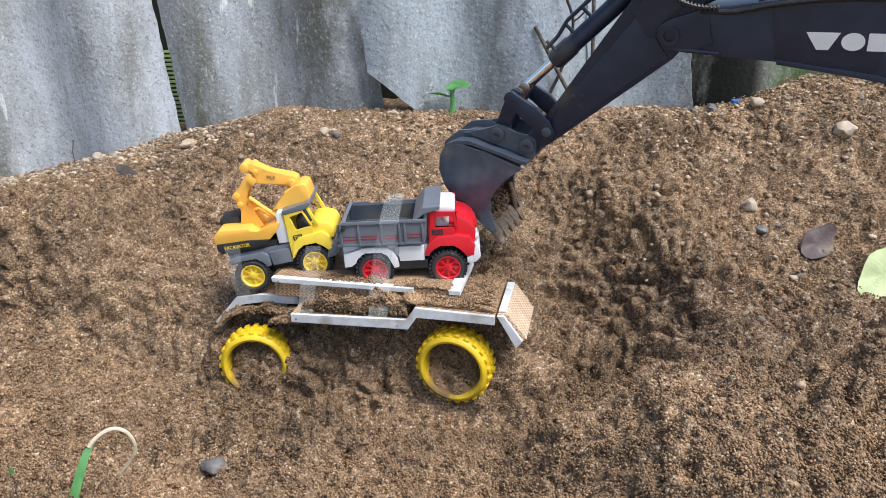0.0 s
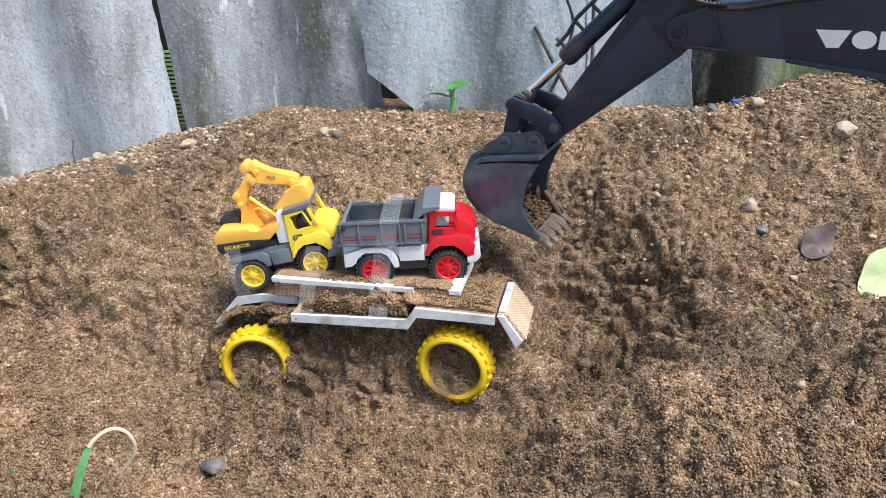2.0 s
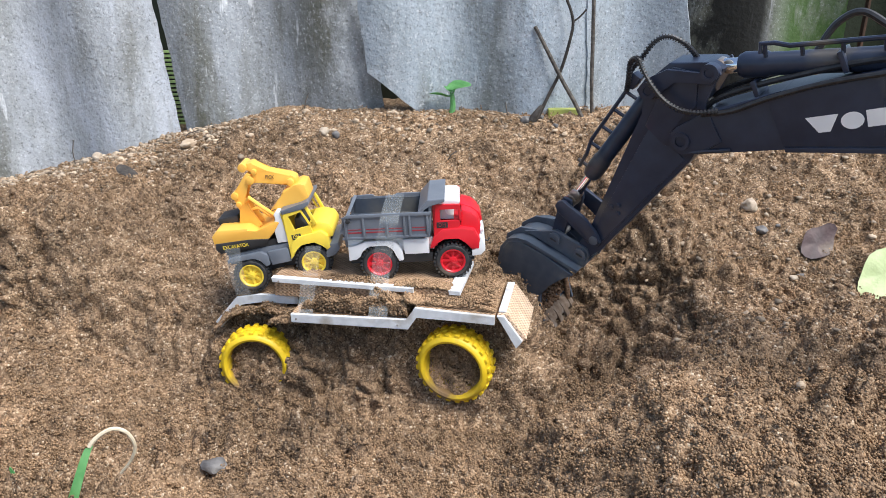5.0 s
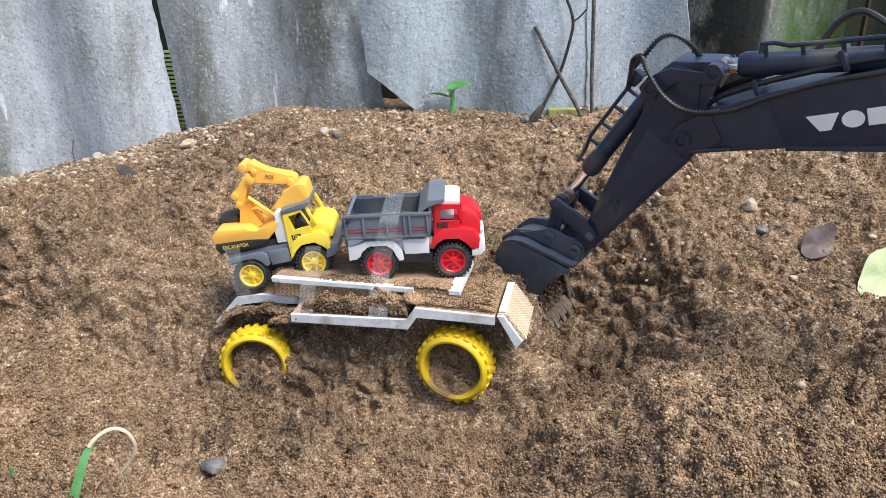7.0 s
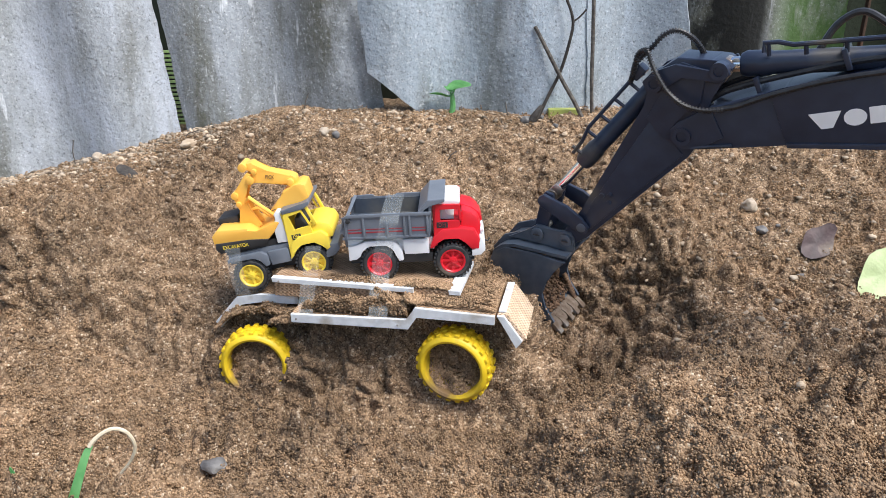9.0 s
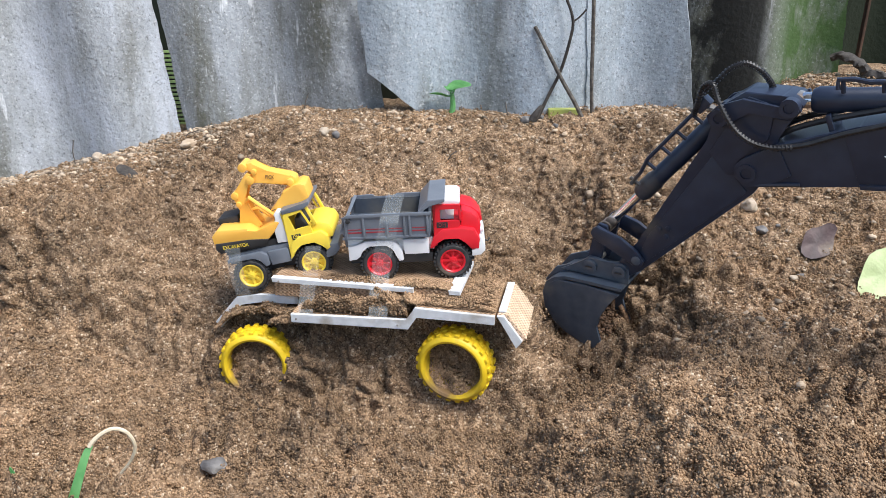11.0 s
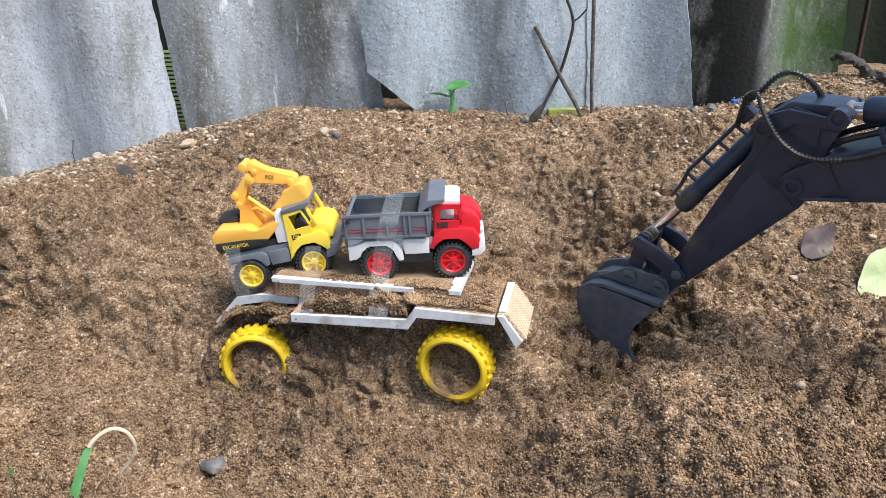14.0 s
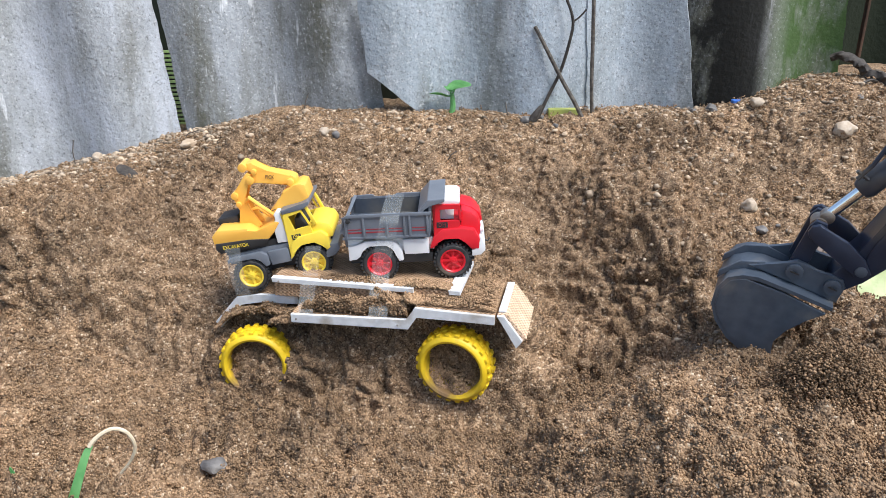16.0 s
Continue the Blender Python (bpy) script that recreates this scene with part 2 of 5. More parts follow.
def share(ob, m, parent):
    o = new(ob.name.split(".")[0], ob.data)
    o.parent, o.matrix_basis = parent, m
    return o


def prism(poly, y0, y1, bevel=0.0, bm=None):
    """A plate: an outline in x and z, between two depths."""
    bm = bm or bmesh.new()
    a = [bm.verts.new((x, y0, z)) for x, z in poly]
    b = [bm.verts.new((x, y1, z)) for x, z in poly]
    k = len(poly)
    fs = [bm.faces.new(a), bm.faces.new(b[::-1])]
    for i in range(k):
        fs.append(bm.faces.new((a[i], b[i], b[(i + 1) % k], a[(i + 1) % k])))
    if bevel:
        ed = {e for f in fs for e in f.edges}
        bmesh.ops.bevel(bm, geom=list(ed), offset=bevel, segments=2, affect="EDGES", profile=0.6)
    return bm


def box(x0, x1, y0, y1, z0, z1, bevel=0.0, bm=None):
    return prism([(x0, z0), (x1, z0), (x1, z1), (x0, z1)], y0, y1, bevel, bm)


def lathe(profile, seg=32, bm=None, centre=(0, 0, 0)):
    """Turned about the y axis: profile of (radius, y), closed."""
    bm = bm or bmesh.new()
    rings = []
    for i in range(seg):
        a = 2 * math.pi * i / seg
        rings.append([bm.verts.new((centre[0] + r * math.cos(a), centre[1] + y, centre[2] + r * math.sin(a))) for r, y in profile])
    k = len(profile)
    for i in range(seg):
        p, q = rings[i], rings[(i + 1) % seg]
        for j in range(k):
            bm.faces.new((p[j], q[j], q[(j + 1) % k], p[(j + 1) % k]))
    return bm


def disc(r, y0, y1, x=0, z=0, seg=24, bevel=0.0, bm=None):
    poly = [(x + r * math.cos(2 * math.pi * i / seg), z + r * math.sin(2 * math.pi * i / seg)) for i in range(seg)]
    return prism(poly, y0, y1, bevel, bm)


def tube(points, r, seg=8, bm=None, taper=1.0):
    """A round rod along a line of points."""
    bm = bm or bmesh.new()
    pts = [Vector(p) for p in points]
    rings = []
    n = len(pts)
    side = None
    for i, p in enumerate(pts):
        d = (pts[min(i + 1, n - 1)] - pts[max(i - 1, 0)]).normalized()
        if side is None:
            side = d.orthogonal().normalized()
        side = (side - d * side.dot(d)).normalized()
        up = d.cross(side)
        rr = r * (1 + (taper - 1) * i / max(1, n - 1))
        rings.append([bm.verts.new(p + (side * math.cos(2 * math.pi * k / seg) + up * math.sin(2 * math.pi * k / seg)) * rr) for k in range(seg)])
    for i in range(n - 1):
        for k in range(seg):
            bm.faces.new((rings[i][k], rings[i][(k + 1) % seg], rings[i + 1][(k + 1) % seg], rings[i + 1][k]))
    bm.faces.new(rings[0][::-1])
    bm.faces.new(rings[-1])
    return bm


def curve_points(ctrl, n=24):
    """A smooth line through control points (Catmull-Rom)."""
    c = [Vector(p) for p in ctrl]
    c = [c[0] * 2 - c[1]] + c + [c[-1] * 2 - c[-2]]
    out = []
    for i in range(1, len(c) - 2):
        for k in range(n):
            t = k / n
            p0, p1, p2, p3 = c[i - 1], c[i], c[i + 1], c[i + 2]
            out.append(0.5 * ((2 * p1) + (p2 - p0) * t + (2 * p0 - 5 * p1 + 4 * p2 - p3) * t * t + (3 * p1 - p0 - 3 * p2 + p3) * t ** 3))
    out.append(c[-2])
    return out


# ---- ground ----
OX, OY, OZ, YAW, TILT = 0.0107, 0.573, 0.0563, 12.0, 8.0
CS, SN = math.cos(radians(YAW)), math.sin(radians(YAW))


def step(a, b, x):
    t = np.clip((np.asarray(x, dtype=float) - a) / (b - a), 0, 1)
    return t * t * (3 - 2 * t)


def lattice(ix, iy, seed, iz=0):
    h = (ix.astype(np.int64) * 374761393 + iy.astype(np.int64) * 668265263 + iz * 2246822519 + seed * 1442695041) & 0xFFFFFFFF
    h = ((h ^ (h >> 15)) * 2654435761) & 0xFFFFFFFF
    h = ((h ^ (h >> 13)) * 1274126177) & 0xFFFFFFFF
    return ((h ^ (h >> 16)) & 0xFFFF) / 65535.0


def rough(x, y, size, seed):
    """Smooth value noise, -1 to 1, with bumps of that size in metres."""
    u, v = np.asarray(x) / size + 1000, np.asarray(y) / size + 1000
    iu, iv = np.floor(u), np.floor(v)
    fu, fv = u - iu, v - iv
    fu, fv = fu * fu * (3 - 2 * fu), fv * fv * (3 - 2 * fv)
    g = lambda a, b: lattice(iu + a, iv + b, seed)
    return 2 * ((g(0, 0) * (1 - fu) + g(1, 0) * fu) * (1 - fv) + (g(0, 1) * (1 - fu) + g(1, 1) * fu) * fv) - 1


def lie(x, y):
    """The lie of the ground without its clods."""
    wv = (x - OX) * SN + (y - OY) * CS
    av = (x - OX) * CS - (y - OY) * SN
    back = step(0.50, 0.61, y)
    floor = 0.008 + 0.022 * step(0.53, 0.40, y) + 0.090 * step(0.03 + 0.095 * back, 0.19 + 0.075 * back, x) * (1 - 0.12 * back) + 0.055 * step(-0.24, -0.44, x)
    floor = floor + 0.012 * np.exp(-((x + 0.17) ** 2 / 0.07 ** 2 + (y - 0.625) ** 2 / 0.05 ** 2))
    bank = 0.078 * step(-0.006, 0.050, wv) * (1 - 0.9 * step(0.05, 0.12, x)) + 0.13 * np.minimum(av, 0) * step(0.0, 0.05, wv) * step(-0.4, -0.2, av)
    z1 = floor + bank
    ridge = 0.203 - 0.09 * step(-0.15, -0.62, x) + 0.045 * step(0.30, 0.48, x)
    z = z1 + (ridge - z1) * (0.65 * step(0.64, 0.94, y) + 0.35 * np.clip((y - 0.66) / 0.26, 0, 1))
    z = z + 0.022 * np.exp(-((x - 0.205) ** 2 + (y - 0.79) ** 2) / 0.05 ** 2)
    z = z + 0.029 * np.exp(-((x - 0.125) ** 2 / 0.036 ** 2 + (y - 0.640) ** 2 / 0.042 ** 2))
    z = z - 0.010 * np.exp(-((x - 0.215) ** 2 + (y - 0.53) ** 2) / 0.06 ** 2)
    z = z - 0.014 * np.exp(-((x - 0.130) ** 2 / 0.030 ** 2 + (y - 0.735) ** 2 / 0.016 ** 2)) - 0.012 * np.exp(-((x - 0.221) ** 2 / 0.035 ** 2 + (y - 0.672) ** 2 / 0.013 ** 2))
    z = z + 0.010 * np.exp(-((x - 0.20) ** 2 / 0.05 ** 2 + (y - 0.72) ** 2 / 0.022 ** 2)) + 0.010 * np.exp(-((x + 0.25) ** 2 / 0.05 ** 2 + (y - 0.78) ** 2 / 0.02 ** 2))
    z = z - 0.02 * np.exp(-((x - 0.02) ** 2 / 0.10 ** 2 + (y - 0.80) ** 2 / 0.05 ** 2))
    z = z - 0.010 * np.exp(-((x + 0.163) ** 2 + (y - 0.585) ** 2) / 0.034 ** 2)
    z = z + 0.012 * np.exp(-((x + 0.36) ** 2 + (y - 0.74) ** 2) / 0.06 ** 2)
    return z


def rough3(p, size, seed):
    """Smooth value noise in space, -1 to 1."""
    turn = np.array(Euler((0.7 + seed, 0.4 + 1.7 * seed, 1.1 * seed)).to_matrix())
    q = p @ turn / size + 1000
    i = np.floor(q).astype(np.int64)
    f = q - i
    f = f * f * (3 - 2 * f)
    out = 0
    for a in (0, 1):
        for b in (0, 1):
            for c in (0, 1):
                w = (f[..., 0] if a else 1 - f[..., 0]) * (f[..., 1] if b else 1 - f[..., 1]) * (f[..., 2] if c else 1 - f[..., 2])
                out = out + w * lattice(i[..., 0] + a, i[..., 1] + b, seed, i[..., 2] + c)
    return 2 * out - 1


def surface(x, y):
    """Points of the crumbled ground and its outward directions: relief stands square to the slope."""
    x, y = np.asarray(x, dtype=float), np.asarray(y, dtype=float)
    z = lie(x, y)
    e = 0.003
    n = np.stack([(lie(x - e, y) - lie(x + e, y)) / (2 * e), (lie(x, y - e) - lie(x, y + e)) / (2 * e), np.ones_like(z)], -1)
    n = n / np.linalg.norm(n, axis=-1, keepdims=True)
    p = np.stack([x, y, z], -1)
    near = (0.35 + 0.65 * step(0.95, 0.84, y)) * step(1.1, 0.8, np.abs(x)) * step(1.25, 1.0, y) * step(0.0, 0.25, y)
    lumpy = (0.45 + 0.55 * step(-0.5, 0.5, rough(x, y, 0.11, 2))) * (0.60 + 0.40 * step(0.80, 0.62, y))
    d = 0.010 * rough3(p, 0.075, 1) + lumpy * (0.0120 * rough3(p, 0.034, 3) + 0.0230 * np.abs(rough3(p, 0.020, 4)) + 0.0180 * np.abs(rough3(p, 0.0095, 5)) + 0.0060 * np.abs(rough3(p, 0.0046, 6)) - 0.0152)
    return p + n * (near * d)[..., None], n


def height(x, y):
    p, n = surface(x, y)
    return lie(x, y) + ((p - np.stack([np.asarray(x, dtype=float), np.asarray(y, dtype=float), lie(x, y)], -1)) * n).sum(-1) / np.maximum(n[..., 2], 0.5)


def axis(lo, hi, stepw, far):
    mid = np.arange(lo, hi + 1e-9, stepw)
    out = [far * 0.003 * 1.55 ** k for k in range(14)]
    return np.concatenate([lo - np.array(out)[::-1], mid, hi + np.array(out)])


def ground():
    us = axis(-1, 1, 0.0026, 30)
    ys = axis(0.315, 0.98, 0.0016, 30)
    gu, gy = np.meshgrid(us, ys)
    gx = gu * np.clip(0.10 + 0.54 * gy, 0.30, 0.62)
    v = surface(gx, gy)[0].reshape(-1, 3)
    xs = us
    nx, ny = len(xs), len(ys)
    i = np.arange(nx * ny).reshape(ny, nx)
    q = np.stack([i[:-1, :-1], i[:-1, 1:], i[1:, 1:], i[1:, :-1]], -1).reshape(-1, 4)
    me = bpy.data.meshes.new("ground")
    me.vertices.add(len(v))
    me.vertices.foreach_set("co", v.ravel())
    me.loops.add(q.size)
    me.loops.foreach_set("vertex_index", q.ravel())
    me.polygons.add(len(q))
    me.polygons.foreach_set("loop_start", np.arange(0, q.size, 4))
    me.polygons.foreach_set("use_smooth", np.ones(len(q), dtype=bool))
    me.update(calc_edges=True)
    me.materials.append(SAND)
    tagged(new("ground", me), "damp brown sand heaped and dug into a pit", "sand", kind="structure")


def blob_mesh(name, xyz, size, mat, flat=0.8, seed=3, jag=0.25, fine=1):
    """Many small uneven lumps joined in one mesh."""
    bm = bmesh.new()
    if fine:
        bmesh.ops.create_icosphere(bm, subdivisions=fine, radius=1)
    else:
        c = [bm.verts.new(p) for p in ((1, 0, 0), (0, 1, 0), (-1, 0, 0), (0, -1, 0), (0, 0, 1), (0, 0, -1))]
        for i in range(4):
            bm.faces.new((c[i], c[(i + 1) % 4], c[4]))
            bm.faces.new((c[(i + 1) % 4], c[i], c[5]))
        bm.verts.index_update()
    bv = np.array([v.co[:] for v in bm.verts])
    bf = np.array([[v.index for v in f.verts] for f in bm.faces])
    bm.free()
    r = np.random.RandomState(seed)
    n = len(xyz)
    vs = bv[None] * (1 + jag * r.uniform(-1, 1, (n, len(bv), 1)))
    st = np.stack([r.uniform(0.75, 1.25, n), r.uniform(0.75, 1.25, n), flat * r.uniform(0.7, 1.2, n)], -1)
    vs = vs * st[:, None] * np.asarray(size)[:, None, None]
    a = r.uniform(0, 6.28, n)
    ca, sa = np.cos(a)[:, None], np.sin(a)[:, None]
    vs = np.stack([vs[..., 0] * ca - vs[..., 1] * sa, vs[..., 0] * sa + vs[..., 1] * ca, vs[..., 2]], -1) + xyz[:, None]
    f = (bf[None] + (np.arange(n) * len(bv))[:, None, None]).reshape(-1, 3)
    me = bpy.data.meshes.new(name)
    me.vertices.add(n * len(bv))
    me.vertices.foreach_set("co", vs.ravel())
    me.loops.add(f.size)
    me.loops.foreach_set("vertex_index", f.ravel())
    me.polygons.add(len(f))
    me.polygons.foreach_set("loop_start", np.arange(0, f.size, 3))
    me.update(calc_edges=True)
    me.materials.append(mat)
    return new(name, me)


def scatter():
    r = np.random.RandomState(11)

    def spread(n, power):
        y = 0.325 + 0.635 * r.uniform(0, 1, n) ** power
        return r.uniform(-1, 1, n) * (0.09 + 0.54 * y), y

    # crumbs: clusters of grains stuck together
    cx, cy = spread(14500, 1.15)
    keep = r.uniform(0, 1, len(cx)) < 0.25 + 0.75 * step(-0.4, 0.4, rough(cx, cy, 0.06, 8) + 0.6 * rough(cx, cy, 0.022, 9)) * step(0.97, 0.88, cy)
    cx, cy = cx[keep], cy[keep]
    cr = 0.0022 + 0.0058 * r.uniform(0, 1, len(cx)) ** 2.2
    k = 19
    off = r.normal(0, 1, (len(cx), k, 3))
    off = off / np.linalg.norm(off, axis=-1, keepdims=True) * (cr[:, None, None] * r.uniform(0.55, 1.0, (len(cx), k, 1)))
    at_c, out_c = surface(cx, cy)
    up = (off * out_c[:, None]).sum(-1)
    off = off - out_c[:, None] * np.minimum(up + cr[:, None] * 0.25, 0)[..., None] * 1.6
    crumbs = (at_c[:, None] + off).reshape(-1, 3)
    bs = r.uniform(0.0007, 0.0013, len(crumbs))
    # single grains
    x, y = spread(62000, 1.15)
    s = 0.0006 + 0.0008 * r.uniform(0, 1, len(x)) ** 2
    on, out = surface(x, y)
    xyz = np.concatenate([crumbs, on + out * (s * 0.3)[:, None]])
    ob = blob_mesh("sand_grains", xyz, np.concatenate([bs, s]), GRAIN, 0.95, 5, 0.3, 0)
    tagged(ob, "coarse brown sand grains and crumbs over the pit", "sand", kind="stuff")
    # clods: fist-like lumps of damp sand half sunk in the ground
    x, y = spread(1500, 1.1)
    keep = r.uniform(0, 1, len(x)) < step(-0.1, 0.7, rough(x, y, 0.08, 8) + 0.6 * rough(x, y, 0.03, 9)) * step(0.93, 0.82, y)
    keep &= (np.abs(x) > 0.2) | (y < 0.5) | (y > 0.62)
    x, y = x[keep], y[keep]
    s = 0.0024 + 0.0036 * r.uniform(0, 1, len(x)) ** 3
    ob = blob_mesh("sand_clods", np.stack([x, y, height(x, y) + s * 0.1], -1), s, SAND, 0.85, 8, 0.2, 2)
    tagged(ob, "crumbling clods of damp brown sand", "sand", kind="stuff")
    n = 5200
    x = np.where(r.uniform(0, 1, n) < 0.45, r.uniform(-0.62, -0.26, n), r.uniform(-0.62, 0.62, n))
    y = 0.955 - np.abs(r.normal(0, 0.060, n))
    right = r.uniform(0, 1, n) < 0.22
    x = np.where(right, r.uniform(0.2, 0.6, n), x)
    y = np.where(right, r.uniform(0.55, 0.95, n), y)
    s = 0.0012 + 0.0024 * r.uniform(0, 1, n) ** 3
    ob = blob_mesh("gravel", np.stack([x, y, height(x, y) + s * 0.3], -1), s, PEBBLE, 0.7, 6, 0.4)
    tagged(ob, "mixed pale and tan gravel along the fence", "gravel", kind="stuff")


def stone(x, y, s, mat, label, sq=(1.2, 0.9, 0.7), seed=1):
    bm = bmesh.new()
    bmesh.ops.create_icosphere(bm, subdivisions=3, radius=1)
    for v in bm.verts:
        p = v.co * 1.3 + Vector((seed * 7.1, seed * 3.3, 0))
        v.co *= 1 + 0.34 * noise.noise(p) + 0.12 * noise.noise(p * 2.7)
        v.co = Vector((v.co.x * sq[0], v.co.y * sq[1], v.co.z * sq[2])) * s
    solid("stone", bm, mat, label, "stone", smooth=True, m=pose(x, y, float(height(x, y)) + s * sq[2] * 0.45, 0, 0, seed * 40))


# ---- fence of corrugated sheets ----
FY = 0.962


def sheet(name, x0, x1, lean0, lean1, y, mat, label, cut=None, phase=0.0, z0=0.05, z1=0.365, pitch=0.178, amp=0.014):
    """A corrugated sheet from x0 to x1 at z = 0.333; the sides lean by metres per metre of height."""
    nz, nxx = 46, 60
    bm = bmesh.new()
    rows = []
    for j in range(nz + 1):
        z = z0 + (z1 - z0) * (j / nz) ** 1.5
        a, b = x0 + lean0 * (z - 0.333), x1 + lean1 * (z - 0.333)
        if cut:
            a = max(a, cut(z))
        a += 0.0007 * math.sin(z * 70 + x0 * 50) + 0.0006 * math.sin(z * 231 + x0 * 9)
        b += 0.0006 * math.sin(z * 63 + x1 * 31) + 0.0005 * math.sin(z * 190)
        row = []
        for i in range(nxx + 1):
            x = a + (b - a) * i / nxx
            mid = (lean0 + lean1) * 0.5 * (z - 0.333)
            row.append(bm.verts.new((x, y + amp * math.cos(2 * math.pi * (x - mid - phase) / pitch), z)))
        rows.append(row)
    fs = []
    for j in range(nz):
        for i in range(nxx):
            fs.append(bm.faces.new((rows[j][i], rows[j][i + 1], rows[j + 1][i + 1], rows[j + 1][i])))
    bmesh.ops.recalc_face_normals(bm, faces=fs)
    bmesh.ops.solidify(bm, geom=fs, thickness=0.006)
    return solid(name, bm, mat, label, "fence", "sheets of the fence", "structure", smooth=True)


def fence():
    sheet("fence_sheet_1", -0.95, -0.352, -0.08, -0.09, FY, SHEET_A, "weathered pale grey corrugated fibre-cement sheet", phase=-0.505)
    sheet("fence_sheet_2", -0.3405, -0.090, -0.10, -0.10, FY + 0.014, SHEET_B, "dark stained grey corrugated fibre-cement sheet", phase=-0.22)
    sheet("fence_sheet_3", -0.098, 0.173, -0.10, -0.06, FY - 0.008, SHEET_C, "bluish grey corrugated sheet with a broken corner",
          cut=lambda z: -0.9 if z > 0.247 else -0.082 + (0.247 - z) * 1.1, phase=0.02)
    sheet("fence_sheet_4", 0.169, 0.292, -0.06, -0.16, FY + 0.004, SHEET_C, "bluish grey corrugated fibre-cement sheet", phase=0.05)
    sheet("fence_sheet_5", 0.287, 0.485, -0.17, -0.05, FY - 0.004, SHEET_D, "black stained and mossy corrugated sheet", phase=0.27)
    # added to fill the gap; its darkness is colour, standing in for shade
    sheet("fence_sheet_6", 0.43, 1.3, 0, 0, FY + 0.055, SHEET_E, "added sheet coloured near black for the deep shade behind the gap", phase=0.2)
    # flat panel added so that the openings between sheets look dark; shade as colour
    solid("backdrop", box(-0.75, 0.20, FY + 0.065, FY + 0.071, 0.05, 0.36), GAP_DARK, "added near-black panel for the shade seen through the fence gaps", "hedge", kind="structure")
    solid("fence_post", box(0.521, 0.5245, FY + 0.022, FY + 0.030, 0.05, 0.42, 0.001), RUST, "rusty brown post in the gap of the fence", "post")
    bm = bmesh.new()
    for i in range(19):
        z = 0.165 + i * 0.0055
        box(-0.369 - 0.1 * (z - 0.333), -0.350 - 0.1 * (z - 0.333), FY + 0.05, FY + 0.052, z, z + 0.003, 0, bm)
    solid("netting", bm, NET, "bright green netting seen through the fence gap", "netting")


def wheel_ring(parent, x, y, z, ry, label, rz=0.0):
    """A big hollow toy tyre with tread lugs."""
    R, r, w = 0.0340, 0.0245, 0.026
    bm = lathe([(r + 0.0006, 0.0035), (r + 0.0014, 0.0012), (r + 0.0035, 0.0), (R - 0.0050, 0.0002), (R - 0.0028, 0.0020), (R - 0.0016, 0.0055), (R - 0.0012, w / 2), (R - 0.0016, w - 0.0055), (R - 0.0028, w - 0.002), (R - 0.005, w), (r + 0.0035, w), (r + 0.0006, w - 0.0035)], 56)
    tyre = part("wheel", bm, TYREY, parent, label, m=pose(x, y, z, 0, ry, rz))
    block = [(-0.0026, R - 0.0040), (0.0026, R - 0.0040), (0.0021, R - 0.0001), (-0.0021, R - 0.0001)]
    rows = ((0.0028, 0.0090, 0.0), (0.0100, w - 0.0100, 7.5), (w - 0.0090, w - 0.0028, 0.0))
    for y0, y1, turn in rows:
        first = part("tread_lug", prism(block, y0, y1, 0.0008), TYREY, tyre, m=pose(0, 0, 0, 0, turn, 0))
        for i in range(1, 24):
            share(first, pose(0, 0, 0, 0, turn + i * 15, 0), tyre)
    return tyre


WAGON = pose(OX, OY, OZ, 0, 0, -YAW)
TILTED = WAGON @ pose(0, 0, 0, 0, -TILT, 0)


def bent(profile, y0, y1, th):
    """A bent board: a line in x and z, given thickness, between two depths."""
    pts = [Vector((x, 0, z)) for x, z in profile]
    lower = []
    for i, p in enumerate(pts):
        d = (pts[min(i + 1, len(pts) - 1)] - pts[max(i - 1, 0)]).normalized()
        lower.append((p.x + d.z * th, p.z - d.x * th))
    return prism([(p.x, p.z) for p in pts] + lower[::-1], y0, y1, 0.0008)


